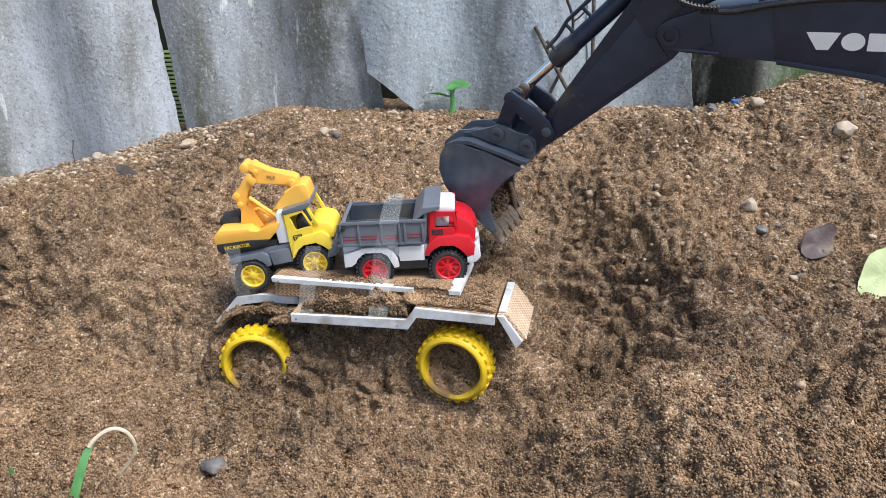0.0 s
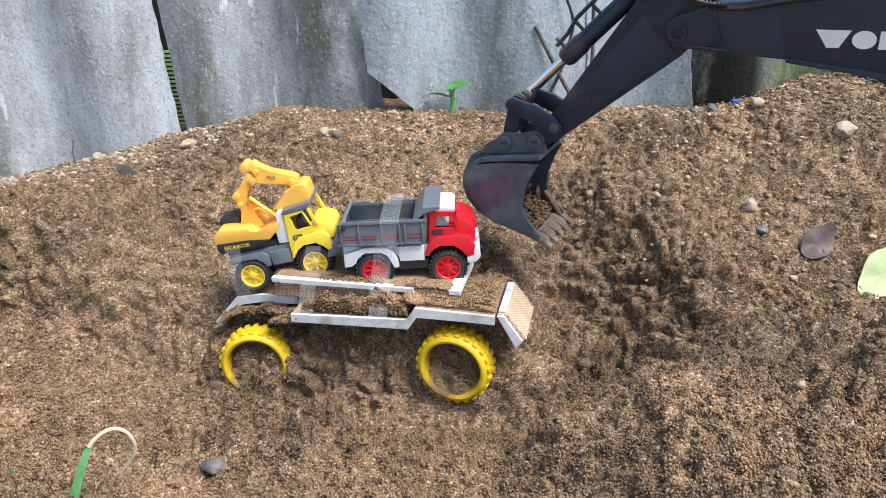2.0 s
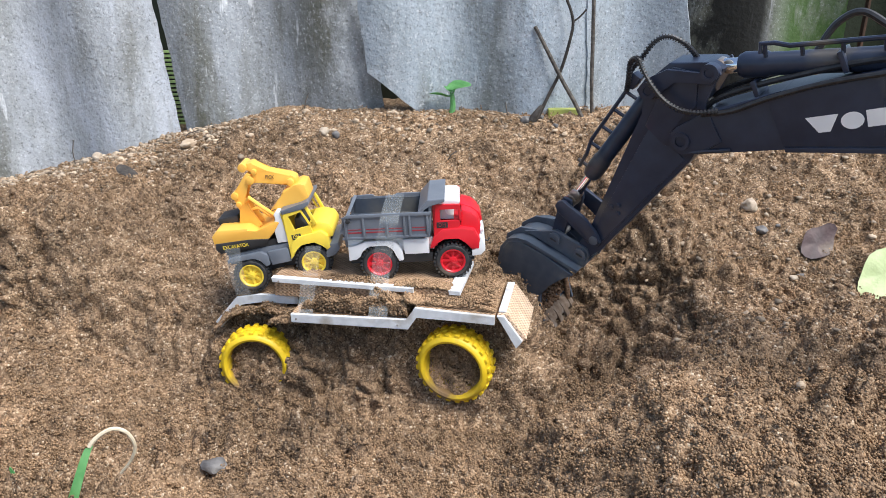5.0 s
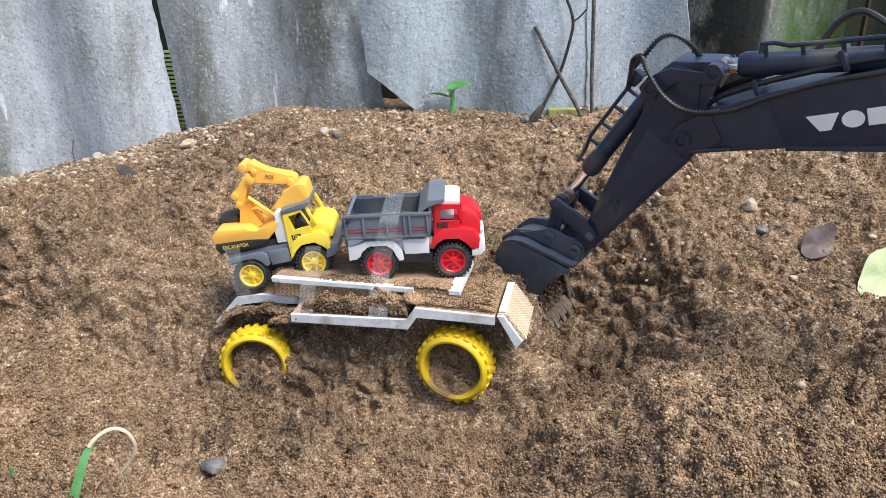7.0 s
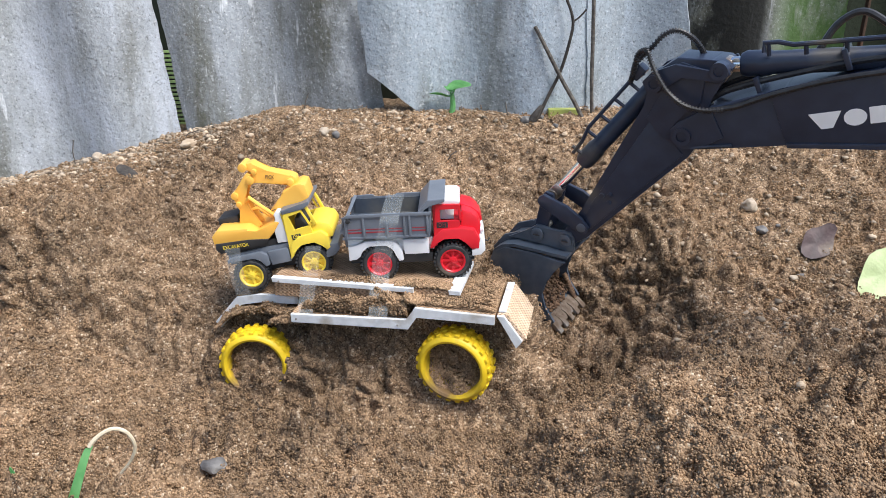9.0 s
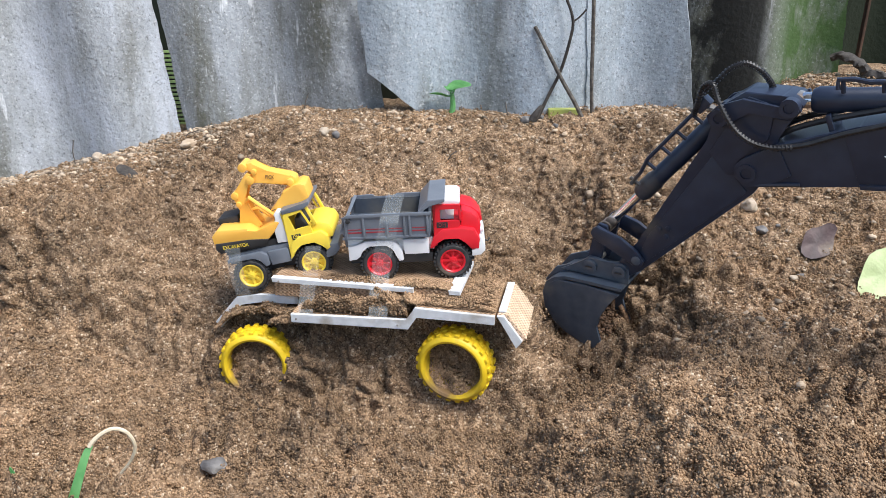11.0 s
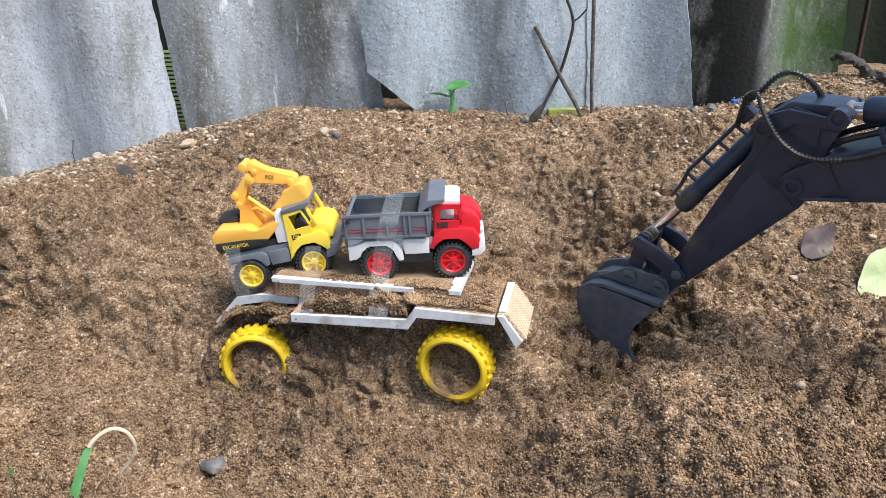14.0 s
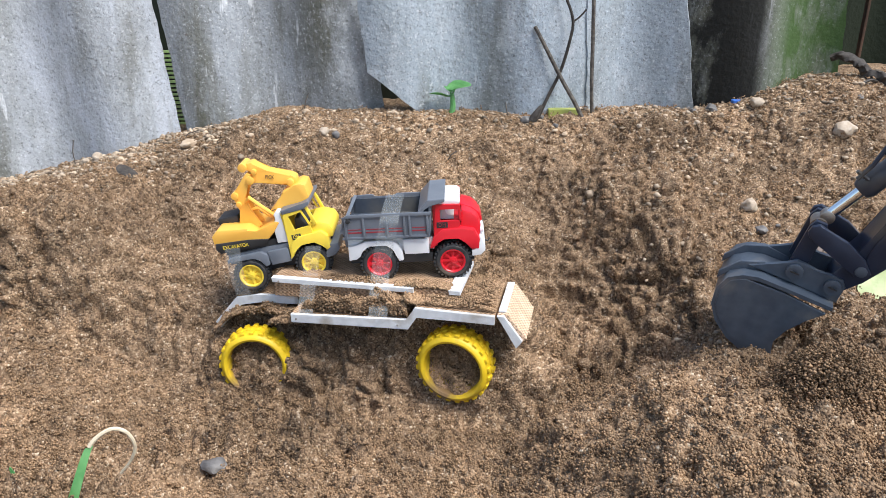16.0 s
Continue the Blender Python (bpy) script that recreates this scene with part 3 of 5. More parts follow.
def wagon():
    w = thing("toy_wagon", TILTED, "homemade board wagon on hollow yellow tyres half buried in sand", "toy wagon")
    wheel_ring(w, -0.004, 0.0, -0.001, 0, "yellow rubber tyre smeared with soil", -7)
    wheel_ring(w, -0.189, 0.0, 0.0055, 6, "yellow rubber tyre sunk in sand", 10)
    wheel_ring(w, -0.002, 0.058, -0.001, 3, "yellow rubber tyre sunk in sand")
    wheel_ring(w, -0.189, 0.058, 0.010, 9, "yellow rubber tyre sunk in sand")
    # sand packed inside the near tyres
    r = np.random.RandomState(12)
    for x, z, turn in ((-0.004, -0.001, -7), (-0.189, 0.0055, 10)):
        n = 3200
        rad, a = 0.0262 * np.sqrt(r.uniform(0, 1, n)), r.uniform(0, 6.283, n)
        depth = 0.0085 + 0.30 * (rad * np.sin(a) + 0.012) + 0.005 * rough(rad * np.cos(a), rad * np.sin(a), 0.008, 41)
        fill = blob_mesh("packed_sand", np.stack([rad * np.cos(a), depth, rad * np.sin(a)], -1), r.uniform(0.0006, 0.0013, n), GRAIN, 0.95, 14, 0.3, 0)
        tagged(fill, "damp sand packed in the tyre", kind="stuff")
        fill.parent, fill.matrix_basis = w, pose(x, 0, z, 0, 0, turn)
    line = [(-0.1415, 0.0585), (-0.0365, 0.0480), (-0.0275, 0.0600), (0.0400, 0.0495)]
    part("deck_board", bent(line, 0.0035, 0.075, 0.0080), WEAVE, w, "brown hatched hardboard deck", smooth=False)
    part("deck_edge", bent(line, 0.0, 0.0033, 0.0083), EDGE, w, "scuffed white painted board edge", smooth=False)
    part("fender_board", prism([(0.0415, 0.0500), (0.0500, 0.0495), (0.0640, 0.0265), (0.0550, 0.0195)], 0.0035, 0.066, 0.0008), PALEWEAVE, w, "pale hatched end board, splintered", smooth=False)
    part("fender_edge", prism([(0.0415, 0.0498), (0.0475, 0.0493), (0.0605, 0.0255), (0.0545, 0.0190)], 0.0, 0.0033, 0.0006), EDGE, w, "white painted end of the board", smooth=False)
    part("fender_trim", prism([(0.0425, 0.0503), (0.0490, 0.0500), (0.0485, 0.0515), (0.0425, 0.0518)], 0.006, 0.066, 0.0005), EDGE, w, "chipped white trim", smooth=False)
    rear = [(-0.236, 0.0385), (-0.208, 0.0632), (-0.184, 0.0650), (-0.146, 0.0612)]
    part("rear_board", bent(rear, 0.0335, 0.078, 0.0075), WEAVE, w, "brown hatched hardboard", smooth=False)
    part("rear_edge", bent(rear, 0.030, 0.0333, 0.0078), EDGE, w, "white painted board edge", smooth=False)
    part("axle_block", box(-0.180, -0.02, 0.045, 0.068, 0.010, 0.038, 0.001), WOOD, w, "wooden chassis block", smooth=False)

    # raised board under the trucks
    def top(a):
        return 0.0853 - 0.1286 * (a + 0.1613)
    up = [(-0.1615, top(-0.1615)), (0.0066, top(0.0066)), (0.0036, top(0.0066) - 0.0160), (-0.1635, top(-0.1615) - 0.0180)]
    part("raised_board", prism(up, 0.0215, 0.088, 0.0008), WEAVE, w, "brown hatched hardboard box", smooth=False)
    part("top_edge", prism([(-0.1615, top(-0.1615) + 0.0012), (-0.032, top(-0.032) + 0.0012), (-0.032, top(-0.032) - 0.003), (-0.1615, top(-0.1615) - 0.0035)], 0.018, 0.0245, 0.0005), EDGE, w, "worn white edge strip", smooth=False)
    part("end_edge", prism([(-0.0015, top(-0.0015) + 0.0012), (0.0085, top(0.0085) + 0.0012), (0.0085, top(0.0085) - 0.003), (-0.0015, top(-0.0015) - 0.003)], 0.020, 0.0885, 0.0005), EDGE, w, "worn white edge strip", smooth=False)
    for a, h in ((-0.137, 0.0535), (-0.045, 0.0445), (-0.155, 0.0825)):
        y = 0.0 if a > -0.15 else 0.018
        part("nail", disc(0.0009, y - 0.0007, y + 0.001, a, h, 8), STEEL, w)
    return w


def load_of_sand():
    """Sand thrown on the wagon, in lumps."""
    r = np.random.RandomState(4)
    m = np.array(TILTED)

    def heap(n, a0, a1, y0, y1, h, hz, s0, s1, seed):
        n *= 2
        a, y = r.uniform(a0, a1, n), r.uniform(y0, y1, n)
        hump = (0.35 + 0.40 * rough(a, y, 0.016, seed) + 0.55 * np.abs(rough(a, y, 0.008, seed + 30))) * np.clip(1.2 - np.abs((a - (a0 + a1) / 2) / ((a1 - a0) / 2)) ** 3, 0, 1)
        z = h(a, y) + hz * hump * r.uniform(0.0, 1, n) ** 0.5
        p = np.stack([a, y, z, np.ones(n)], -1) @ m.T
        s = 0.9 * s0 + 0.45 * (s1 - s0) * r.uniform(0, 1, n) ** 2
        return p[:, :3], s

    deck = lambda a, y: np.where(a < -0.0365, 0.0480 - 0.10 * (a + 0.0365), 0.0600 - 0.155 * (a + 0.0275)) + 0.001
    up = lambda a, y: 0.0853 - 0.1286 * (a + 0.1613) + 0.0005
    sets = [heap(5100, -0.132, -0.026, 0.0035, 0.022, deck, 0.022, 0.0009, 0.0022, 21), heap(1900, -0.026, 0.040, 0.005, 0.066, deck, 0.005, 0.0009, 0.0021, 22),
            heap(630, -0.050, 0.000, 0.021, 0.034, up, 0.005, 0.001, 0.0022, 23), heap(240, -0.12, -0.06, 0.022, 0.036, up, 0.003, 0.001, 0.002, 24),
            heap(1350, 0.010, 0.040, 0.012, 0.075, deck, 0.008, 0.0009, 0.0022, 27),
            heap(2250, -0.232, -0.160, 0.018, 0.055, lambda a, y: 0.050 + 0.6 * np.minimum(a + 0.208, 0.0) + 0 * a, 0.012, 0.0009, 0.0022, 25),
            heap(1350, -0.168, -0.138, 0.004, 0.03, lambda a, y: 0.046 + 0 * a, 0.010, 0.0009, 0.0021, 26)]
    xyz, s = np.concatenate([q[0] for q in sets]), np.concatenate([q[1] for q in sets])
    ob = blob_mesh("sand_load", xyz, s, GRAIN, 0.95, 9, 0.3, 0)
    tagged(ob, "crumbly brown sand spilled over the wagon boards", "sand", kind="stuff")


# ---- toy trucks: x forward, y away, z up, origin at the near rear hub ----
def toy_wheel(parent, x, y, z, mat, R=0.0163, w=0.0125, far=False):
    tyre = bmesh.new()
    lathe([(0.0112, 0.0004), (0.0125, 0.0), (R - 0.0022, 0.0002), (R - 0.0006, 0.0022), (R - 0.0006, w - 0.0022), (R - 0.0022, w), (0.0112, w)], 36, tyre)
    wheel = part("wheel", tyre, TYRE, parent, "black lugged tyre", m=pose(x, y, z, 0, 0, 180 if far else 0))
    lug = bmesh.new()
    for i in range(28):
        a = 2 * math.pi * i / 28
        for y0, y1, off in ((0.0006, w * 0.46, 0.0), (w * 0.54, w - 0.0006, 0.11)):
            q = a + off
            c, s = math.cos(q), math.sin(q)
            prism([(c * (R - 0.001) - s * e, s * (R - 0.001) + c * e) for e in (-0.0010, 0.0010)] + [(c * (R + 0.0008) - s * e, s * (R + 0.0008) + c * e) for e in (0.0008, -0.0008)], y0, y1, 0, lug)
    part("tread", lug, TYRE, wheel)
    rim = lathe([(0.0114, 0.0006), (0.0114, 0.009), (0.0095, 0.009), (0.0095, 0.0012), (0.0102, 0.0004)], 30)
    disc(0.0097, 0.0042, 0.007, 0, 0, 24, 0, rim)
    disc(0.0037, 0.0012, 0.006, 0, 0, 16, 0.0004, rim)
    disc(0.0016, 0.0004, 0.0012, 0, 0, 10, 0, rim)
    for i in range(8):
        a = 2 * math.pi * i / 8
        c, s = math.cos(a), math.sin(a)
        prism([(c * 0.003 - s * e, s * 0.003 + c * e) for e in (-0.0011, 0.0011)] + [(c * 0.0098 - s * e, s * 0.0098 + c * e) for e in (0.0009, -0.0009)], 0.0019, 0.005, 0, rim)
    part("rim", rim, mat, wheel, "spoked plastic rim")
    return wheel


def mm(*pts):
    return [(x / 1000, z / 1000) for x, z in pts]


def words(text, size, m, mat, parent, name="lettering"):
    c = bpy.data.curves.new(name, "FONT")
    c.body, c.size, c.extrude = text, size, 0.0001
    c.align_x, c.align_y = "CENTER", "CENTER"
    c.materials.append(mat)
    o = new(name, c)
    dg = bpy.context.evaluated_depsgraph_get()
    me = bpy.data.meshes.new_from_object(o.evaluated_get(dg))
    bpy.data.objects.remove(o)
    if not me.materials:
        me.materials.append(mat)
    ob = new(name, me)
    ob.parent, ob.matrix_basis = parent, m
    return ob


FACING = pose(0, 0, 0, 90, 0, 0)


def squeeze(t, sx, sz):
    """Shortens a toy's body along its length and height; its wheels keep their round."""
    done = set()
    for o in t.children_recursive:
        m = o.matrix_basis.copy()
        top_wheel = o.name.startswith("wheel")
        if o.parent.name.startswith("wheel"):
            continue
        m.translation = Vector((m.translation.x * sx, m.translation.y, m.translation.z * (1 if top_wheel else sz)))
        o.matrix_basis = m
        if o.type == "MESH" and not top_wheel and o.data.name not in done:
            done.add(o.data.name)
            o.data.transform(Matrix.Diagonal((sx, 1, 1 if "lettering" in o.name else sz, 1)))


def dump_truck():
    t = thing("dump_truck", pose(-0.0559, 0.6229, 0.1338, 0, -3.0, -1), "small toy dump truck with red cab and grey tipper", "toy truck")
    W = 0.056
    for x in (0.0, 0.0712):
        toy_wheel(t, x, 0, 0, RED)
        toy_wheel(t, x, W, 0, RED, far=True)
    part("chassis", box(-0.030, 0.092, 0.013, W - 0.013, -0.004, 0.012, 0.001), BLACK, t, "black plastic underside")
    part("side_sill", box(0.018, 0.052, 0.004, 0.012, -0.001, 0.008, 0.0008), BLACK, t)
    for y0, y1 in ((0.0, 0.012), (W - 0.012, W)):
        part("rear_fender", prism(mm((-29, 4), (-22, 5), (-17.5, 8), (-15, 14), (-9, 18), (8, 18), (14, 14.5), (17.5, 8), (19, 2), (24, 3), (23, 10), (19, 18), (13, 22), (-12, 22), (-20, 18), (-29, 17)), y0, y1, 0.0008), WHITE, t, "white plastic mudguard")
        part("step_box", prism(mm((25, 8), (49, 8), (49, 22), (24, 22)), y0 + 0.001, y1 - 0.001, 0.001), WHITE, t, "white plastic tank")
        part("front_fender", prism(mm((49.5, 13), (53, 13), (57, 19), (64, 22.5), (78, 22.5), (85, 18), (89, 11), (97, 11), (98, 20), (93, 29), (80, 31), (62, 30), (54, 24)), y0 - 0.0005, y1, 0.0012), RED, t, "red plastic mudguard")
    part("frame_rail", box(-0.030, 0.054, 0.006, W - 0.006, 0.010, 0.0215, 0.001), WHITE, t, "white plastic frame")
    # tipper: five walls
    y0, y1 = -0.002, W + 0.002
    bed = thing_part("tipper", t)
    part("side_wall", prism(mm((-34, 33), (-30, 25.5), (50, 25.5), (52, 30), (53, 47), (-24, 46.5), (-32, 44)), y0, y0 + 0.002, 0.0006), GREY, bed, smooth=False)
    part("side_wall", prism(mm((-34, 33), (-30, 25.5), (50, 25.5), (52, 30), (53, 47), (16, 47), (13, 44), (-6, 44), (-9, 47), (-24, 46.5), (-32, 44)), y1 - 0.002, y1, 0.0006), GREY, bed, smooth=False)
    part("bed_floor", prism(mm((-33, 27), (51, 27), (51, 29.5), (-33, 29.5)), y0 + 0.002, y1 - 0.002), NAVY, bed, smooth=False)
    part("inner_lining", box(-0.028, 0.050, y0 + 0.0021, y0 + 0.0032, 0.0295, 0.0455), NAVY, bed, smooth=False)
    part("inner_lining", box(-0.028, 0.050, y1 - 0.0032, y1 - 0.0021, 0.0295, 0.0435), NAVY, bed, smooth=False)
    part("tailgate", prism(mm((-36, 31), (-33, 31), (-25, 46), (-28, 47)), y0, y1, 0.0006), GREY, bed, smooth=False)
    part("front_wall", prism(mm((49, 29), (52, 29), (54, 55), (51, 55)), y0 + 0.002, y1 - 0.002, 0.0004), GREY, bed, smooth=False)
    part("cab_guard", prism(mm((44, 46.5), (51, 53), (66, 55.5), (66.5, 58.5), (50, 57.5), (40, 47.5)), y0, y1, 0.0008), GREY, bed, "grey cab guard", smooth=False)
    part("rim_rail", prism(mm((-33, 45), (53, 45), (53, 48), (-26, 48)), y0 - 0.0016, y0, 0.0005), GREY, bed)
    part("rim_rail", prism(mm((-33, 25), (51, 25), (51, 27.2), (-33, 27.2)), y0 - 0.001, y0, 0.0004), GREY, bed)
    for x in (-29, -12, 10, 27, 32, 49):
        part("rib", box(x / 1000 - 0.001, x / 1000 + 0.001, y0 - 0.0013, y0, 0.026, 0.0455, 0.0003), GREY, bed)
    for a, b in ((-27, -14), (-10, 8), (12, 25), (34, 47)):
        part("stripe", box(a / 1000, b / 1000, y0 - 0.0002, y0 + 0.0004, 0.0305, 0.0318), DECALR, bed, "dull red stripe")
        part("stripe", box(a / 1000, b / 1000, y0 - 0.0002, y0 + 0.0004, 0.0335, 0.0343), DECALR, bed, "dull red stripe")
    part("hinge_knob", disc(0.0022, y0 - 0.003, y0, -0.026, 0.0425, 12, 0.0004), BLACK, bed)
    part("hydraulic_cover", prism(mm((-32, 14), (-22, 14), (-20, 25), (-34, 25)), 0.008, 0.02, 0.0006), GREY, bed)
    # cab
    c0, c1 = 0.001, W - 0.001
    for ya, yb in ((c0, c0 + 0.0025), (c1 - 0.0025, c1)):
        part("cab_side", prism(mm((53.5, 12), (60, 24), (78, 30), (80, 34), (79.5, 37.5), (61, 37.5), (61, 48), (78.5, 48), (79.5, 37.5), (81, 37), (80, 52), (57, 52.5)), ya, yb, 0.0), RED, t, "red cab side with open window", smooth=False)
    part("cab_back", box(0.054, 0.057, c0 + 0.0025, c1 - 0.0025, 0.014, 0.052, 0.0005), RED, t)
    part("windscreen_frame", prism(mm((79, 36), (81.5, 36), (80, 52), (78, 52)), c0 + 0.0025, c0 + 0.0065, 0.0004), RED, t)
    part("windscreen_frame", prism(mm((79, 36), (81.5, 36), (80, 52), (78, 52)), c1 - 0.0065, c1 - 0.0025, 0.0004), RED, t)
    part("roof", prism(mm((57, 52), (80, 51.5), (80.5, 54), (77, 56), (60, 56.5), (57, 55.5)), c0 + 0.002, c1 - 0.010, 0.0014), WHITE, t, "white plastic cab roof")
    part("seat", prism(mm((60, 36), (76, 36), (76, 39.5), (67, 39.5), (65, 48), (61, 48)), 0.010, W - 0.010, 0.0008), WHITE, t, "white plastic seat")
    part("dashboard", box(0.074, 0.080, c0 + 0.003, c1 - 0.003, 0.030, 0.040, 0.0008), RED, t)
    part("hood", prism(mm((79, 22), (98, 19), (99.5, 30), (97, 38), (91, 43), (81, 46.5)), c0 + 0.004, c1 - 0.004, 0.0030), RED, t, "rounded red hood")
    part("hood_ridge", prism(mm((80, 45), (92, 42), (98, 36), (99.5, 30), (101, 31), (99, 38), (92, 43.5), (80, 47.5)), 0.018, W - 0.018, 0.0008), RED, t)
    part("grille", box(0.0985, 0.1005, 0.012, W - 0.012, 0.014, 0.030, 0.0006), WHITE, t, "white plastic grille")
    part("bumper", prism(mm((90, 4), (99, 5), (103, 9), (103, 14), (100, 22), (97.5, 22), (97, 12), (90, 10)), 0.0, W, 0.0012), WHITE, t, "white plastic bumper")
    part("tow_hook", tube([(0.102, 0.028, 0.009), (0.106, 0.028, 0.007), (0.108, 0.028, 0.010)], 0.0009, 6), BLACK, t)
    part("headlight", disc(0.003, -0.0015, 0.0015, 0, 0, 12, 0.0005), WHITE, t, m=pose(0.1, 0.009, 0.026, 0, 0, 90))
    part("plate_decal", box(0.0575, 0.068, c0 - 0.0004, c0 + 0.0002, 0.0315, 0.0365), BLACK, t, "black door decal")
    words("DH", 0.005, pose(0.0627, c0 - 0.0006, 0.034) @ FACING, DECALR, t)
    squeeze(t, 0.91, 1.0)
    return t


def thing_part(name, parent):
    o = new(name)
    o.empty_display_size = 0.01
    o.parent = parent
    return o


def yellow_truck():
    t = thing("toy_excavator_truck", pose(-0.1757, 0.6433, 0.1133, 0, -12.8, 0), "small yellow toy truck carrying an orange digger arm", "toy truck")
    W = 0.052
    for x in (0.0, 0.074):
        toy_wheel(t, x, 0, 0, YELLOW, 0.0160)
        toy_wheel(t, x, W, 0, YELLOW, 0.0160, far=True)
    part("chassis", box(-0.018, 0.092, 0.013, W - 0.013, -0.003, 0.014, 0.001), BLACK, t, "black plastic underside")
    for y0, y1 in ((0.0, 0.012), (W - 0.012, W)):
        part("rear_fender", prism(mm((-21, 17), (-14, 17), (-8, 17.5), (10, 17.5), (17, 13), (20, 6), (25, 7), (26, 17), (18, 22), (-12, 22), (-21, 20)), y0, y1, 0.0008), GREY, t, "grey plastic mudguard")
        part("step_box", prism(mm((27, 6), (50, 6), (50, 20), (26, 20)), y0 + 0.001, y1 - 0.001, 0.001), GREY, t, "grey plastic tank")
        part("front_fender", prism(mm((50, 8), (55, 11), (60, 18), (67, 21.5), (82, 21.5), (89, 17), (93, 10), (98, 12), (98, 24), (92, 30), (66, 29), (56, 24)), y0 - 0.0005, y1, 0.0012), YELLOW, t, "yellow plastic mudguard")
    part("frame_rail", box(-0.020, 0.054, 0.004, W - 0.004, 0.014, 0.024, 0.001), GREY, t, "grey plastic frame")
    part("bumper", prism(mm((89, 2), (100, 3), (107, 8), (107, 15), (97, 15), (92, 9)), 0.0, W, 0.0012), GREY, t, "grey plastic bumper")
    c0, c1 = 0.001, W - 0.001
    for ya, yb in ((c0, c0 + 0.0022), (c1 - 0.0022, c1)):
        part("cab_side", prism(mm((51, 12), (58, 22), (83, 30), (82, 37), (80, 37), (64, 36), (61, 50), (76, 52), (81, 38), (83, 38), (77, 54), (56, 53)), ya, yb, 0.0), YELLOW, t, "yellow cab side with open window", smooth=False)
    part("seat", prism(mm((62, 30), (76, 31), (76, 36), (70, 44), (64, 44)), 0.010, W - 0.010, 0.001), BLACK, t, "dark plastic seat")
    part("cab_back", box(0.052, 0.055, c0 + 0.0022, c1 - 0.0022, 0.016, 0.053, 0.0004), YELLOW, t)
    part("rear_stack", prism(mm((40, 26), (53, 25), (53, 56), (49, 57), (45, 54), (47, 48), (41, 46)), 0.003, 0.018, 0.001), WHITE, t, "white plastic stack")
    part("roof", prism(mm((55, 53), (80, 54), (88, 57.5), (88, 61), (78, 58.5), (55, 57.5)), c0 - 0.0005, c1 + 0.0005, 0.001), GREY, t, "grey plastic roof")
    for y in (c0 + 0.001, c1 - 0.004):
        part("pillar", prism(mm((86, 37), (90, 37), (84, 56), (81, 56)), y, y + 0.003, 0.0005), YELLOW, t)
    part("hood", prism(mm((80, 22), (103, 20), (105, 27), (102, 34), (92, 38), (80, 39)), c0 + 0.003, c1 - 0.003, 0.0028), YELLOW, t, "rounded yellow hood")
    part("plate_decal", box(0.0585, 0.069, c0 - 0.0004, c0 + 0.0002, 0.0265, 0.0315), BLACK, t, "black door decal")
    words("DH", 0.005, pose(0.0637, c0 - 0.0006, 0.029) @ FACING, YELLOW, t)
    # digger house and arm on the back
    part("turntable", box(-0.022, 0.038, 0.006, W - 0.006, 0.023, 0.030, 0.001), BLACK, t)
    part("counterweight", prism(mm((-30, 36), (-26, 29), (27, 29), (40, 37), (50, 46), (45, 48), (20, 40), (12, 47), (-22, 51), (-30, 46)), 0.002, W - 0.002, 0.0022), ORANGE, t, "orange plastic digger house")
    part("house_stripe", prism(mm((-29, 33), (-25, 28), (26, 28), (33, 32.5), (10, 36), (-28, 38.5)), 0.0006, 0.004, 0.0004), BLACK, t, "black decal band")
    words("EXCAVATOR", 0.0050, pose(-0.006, 0.0002, 0.0325, 0, 3, 0) @ FACING, YELLOW, t)
    part("cab_block", box(-0.026, -0.002, 0.022, 0.046, 0.046, 0.056, 0.002), BLACK, t, "black plastic grab")
    A0, A1 = 0.018, 0.034
    for ya in (A0, A1 - 0.003):
        part("lower_arm", prism(mm((-2, 46), (14, 40), (24, 42), (17, 60), (14, 74), (25, 92), (30, 97), (25, 100), (19, 96), (5, 82), (1, 78), (5, 62)), ya, ya + 0.003, 0.0006), ORANGE, t, "orange plastic arm plate")
    part("arm_web", prism(mm((2, 50), (8, 50), (10, 72), (24, 94), (20, 95), (5, 80)), A0 + 0.003, A1 - 0.003, 0.0), ORANGE, t)
    part("brace", tube([(0.012, 0.02, 0.066), (0.020, 0.016, 0.072), (0.030, 0.015, 0.062), (0.048, 0.013, 0.046)], 0.0022, 8), ORANGE, t)
    part("brace", tube([(0.010, 0.026, 0.056), (0.024, 0.024, 0.058), (0.038, 0.022, 0.046), (0.042, 0.02, 0.038)], 0.0022, 8), ORANGE, t)
    part("upper_arm", prism(mm((22, 90), (28, 87), (36, 88), (70, 76), (76, 78), (77, 84), (72, 88), (48, 96), (40, 102), (34, 110), (24, 110), (20, 106), (24, 103), (31, 102), (33, 97)), A0 + 0.001, A1 - 0.001, 0.0014), ORANGE, t, "orange plastic upper arm")
    words("PICK", 0.0046, pose(0.049, A0 + 0.0004, 0.0905, 0, 17, 0) @ FACING, BLACK, t)
    for x, z, r in ((0.0045, 0.079, 0.004), (0.006, 0.069, 0.003), (0.027, 0.092, 0.0046), (0.023, 0.107, 0.0048), (0.034, 0.100, 0.003), (0.070, 0.0805, 0.004)):
        part("arm_pin", disc(r, A0 - 0.0025, A1 + 0.0025, x, z, 16, 0.0006), ORANGE, t)
    part("scoop", prism(mm((38, 55), (47, 58), (83, 58), (87, 62), (86, 76), (80, 79), (74, 78), (60, 74), (52, 64)), 0.012, 0.040, 0.0016), ORANGE, t, "orange plastic scoop")
    squeeze(t, 0.805, 0.95)
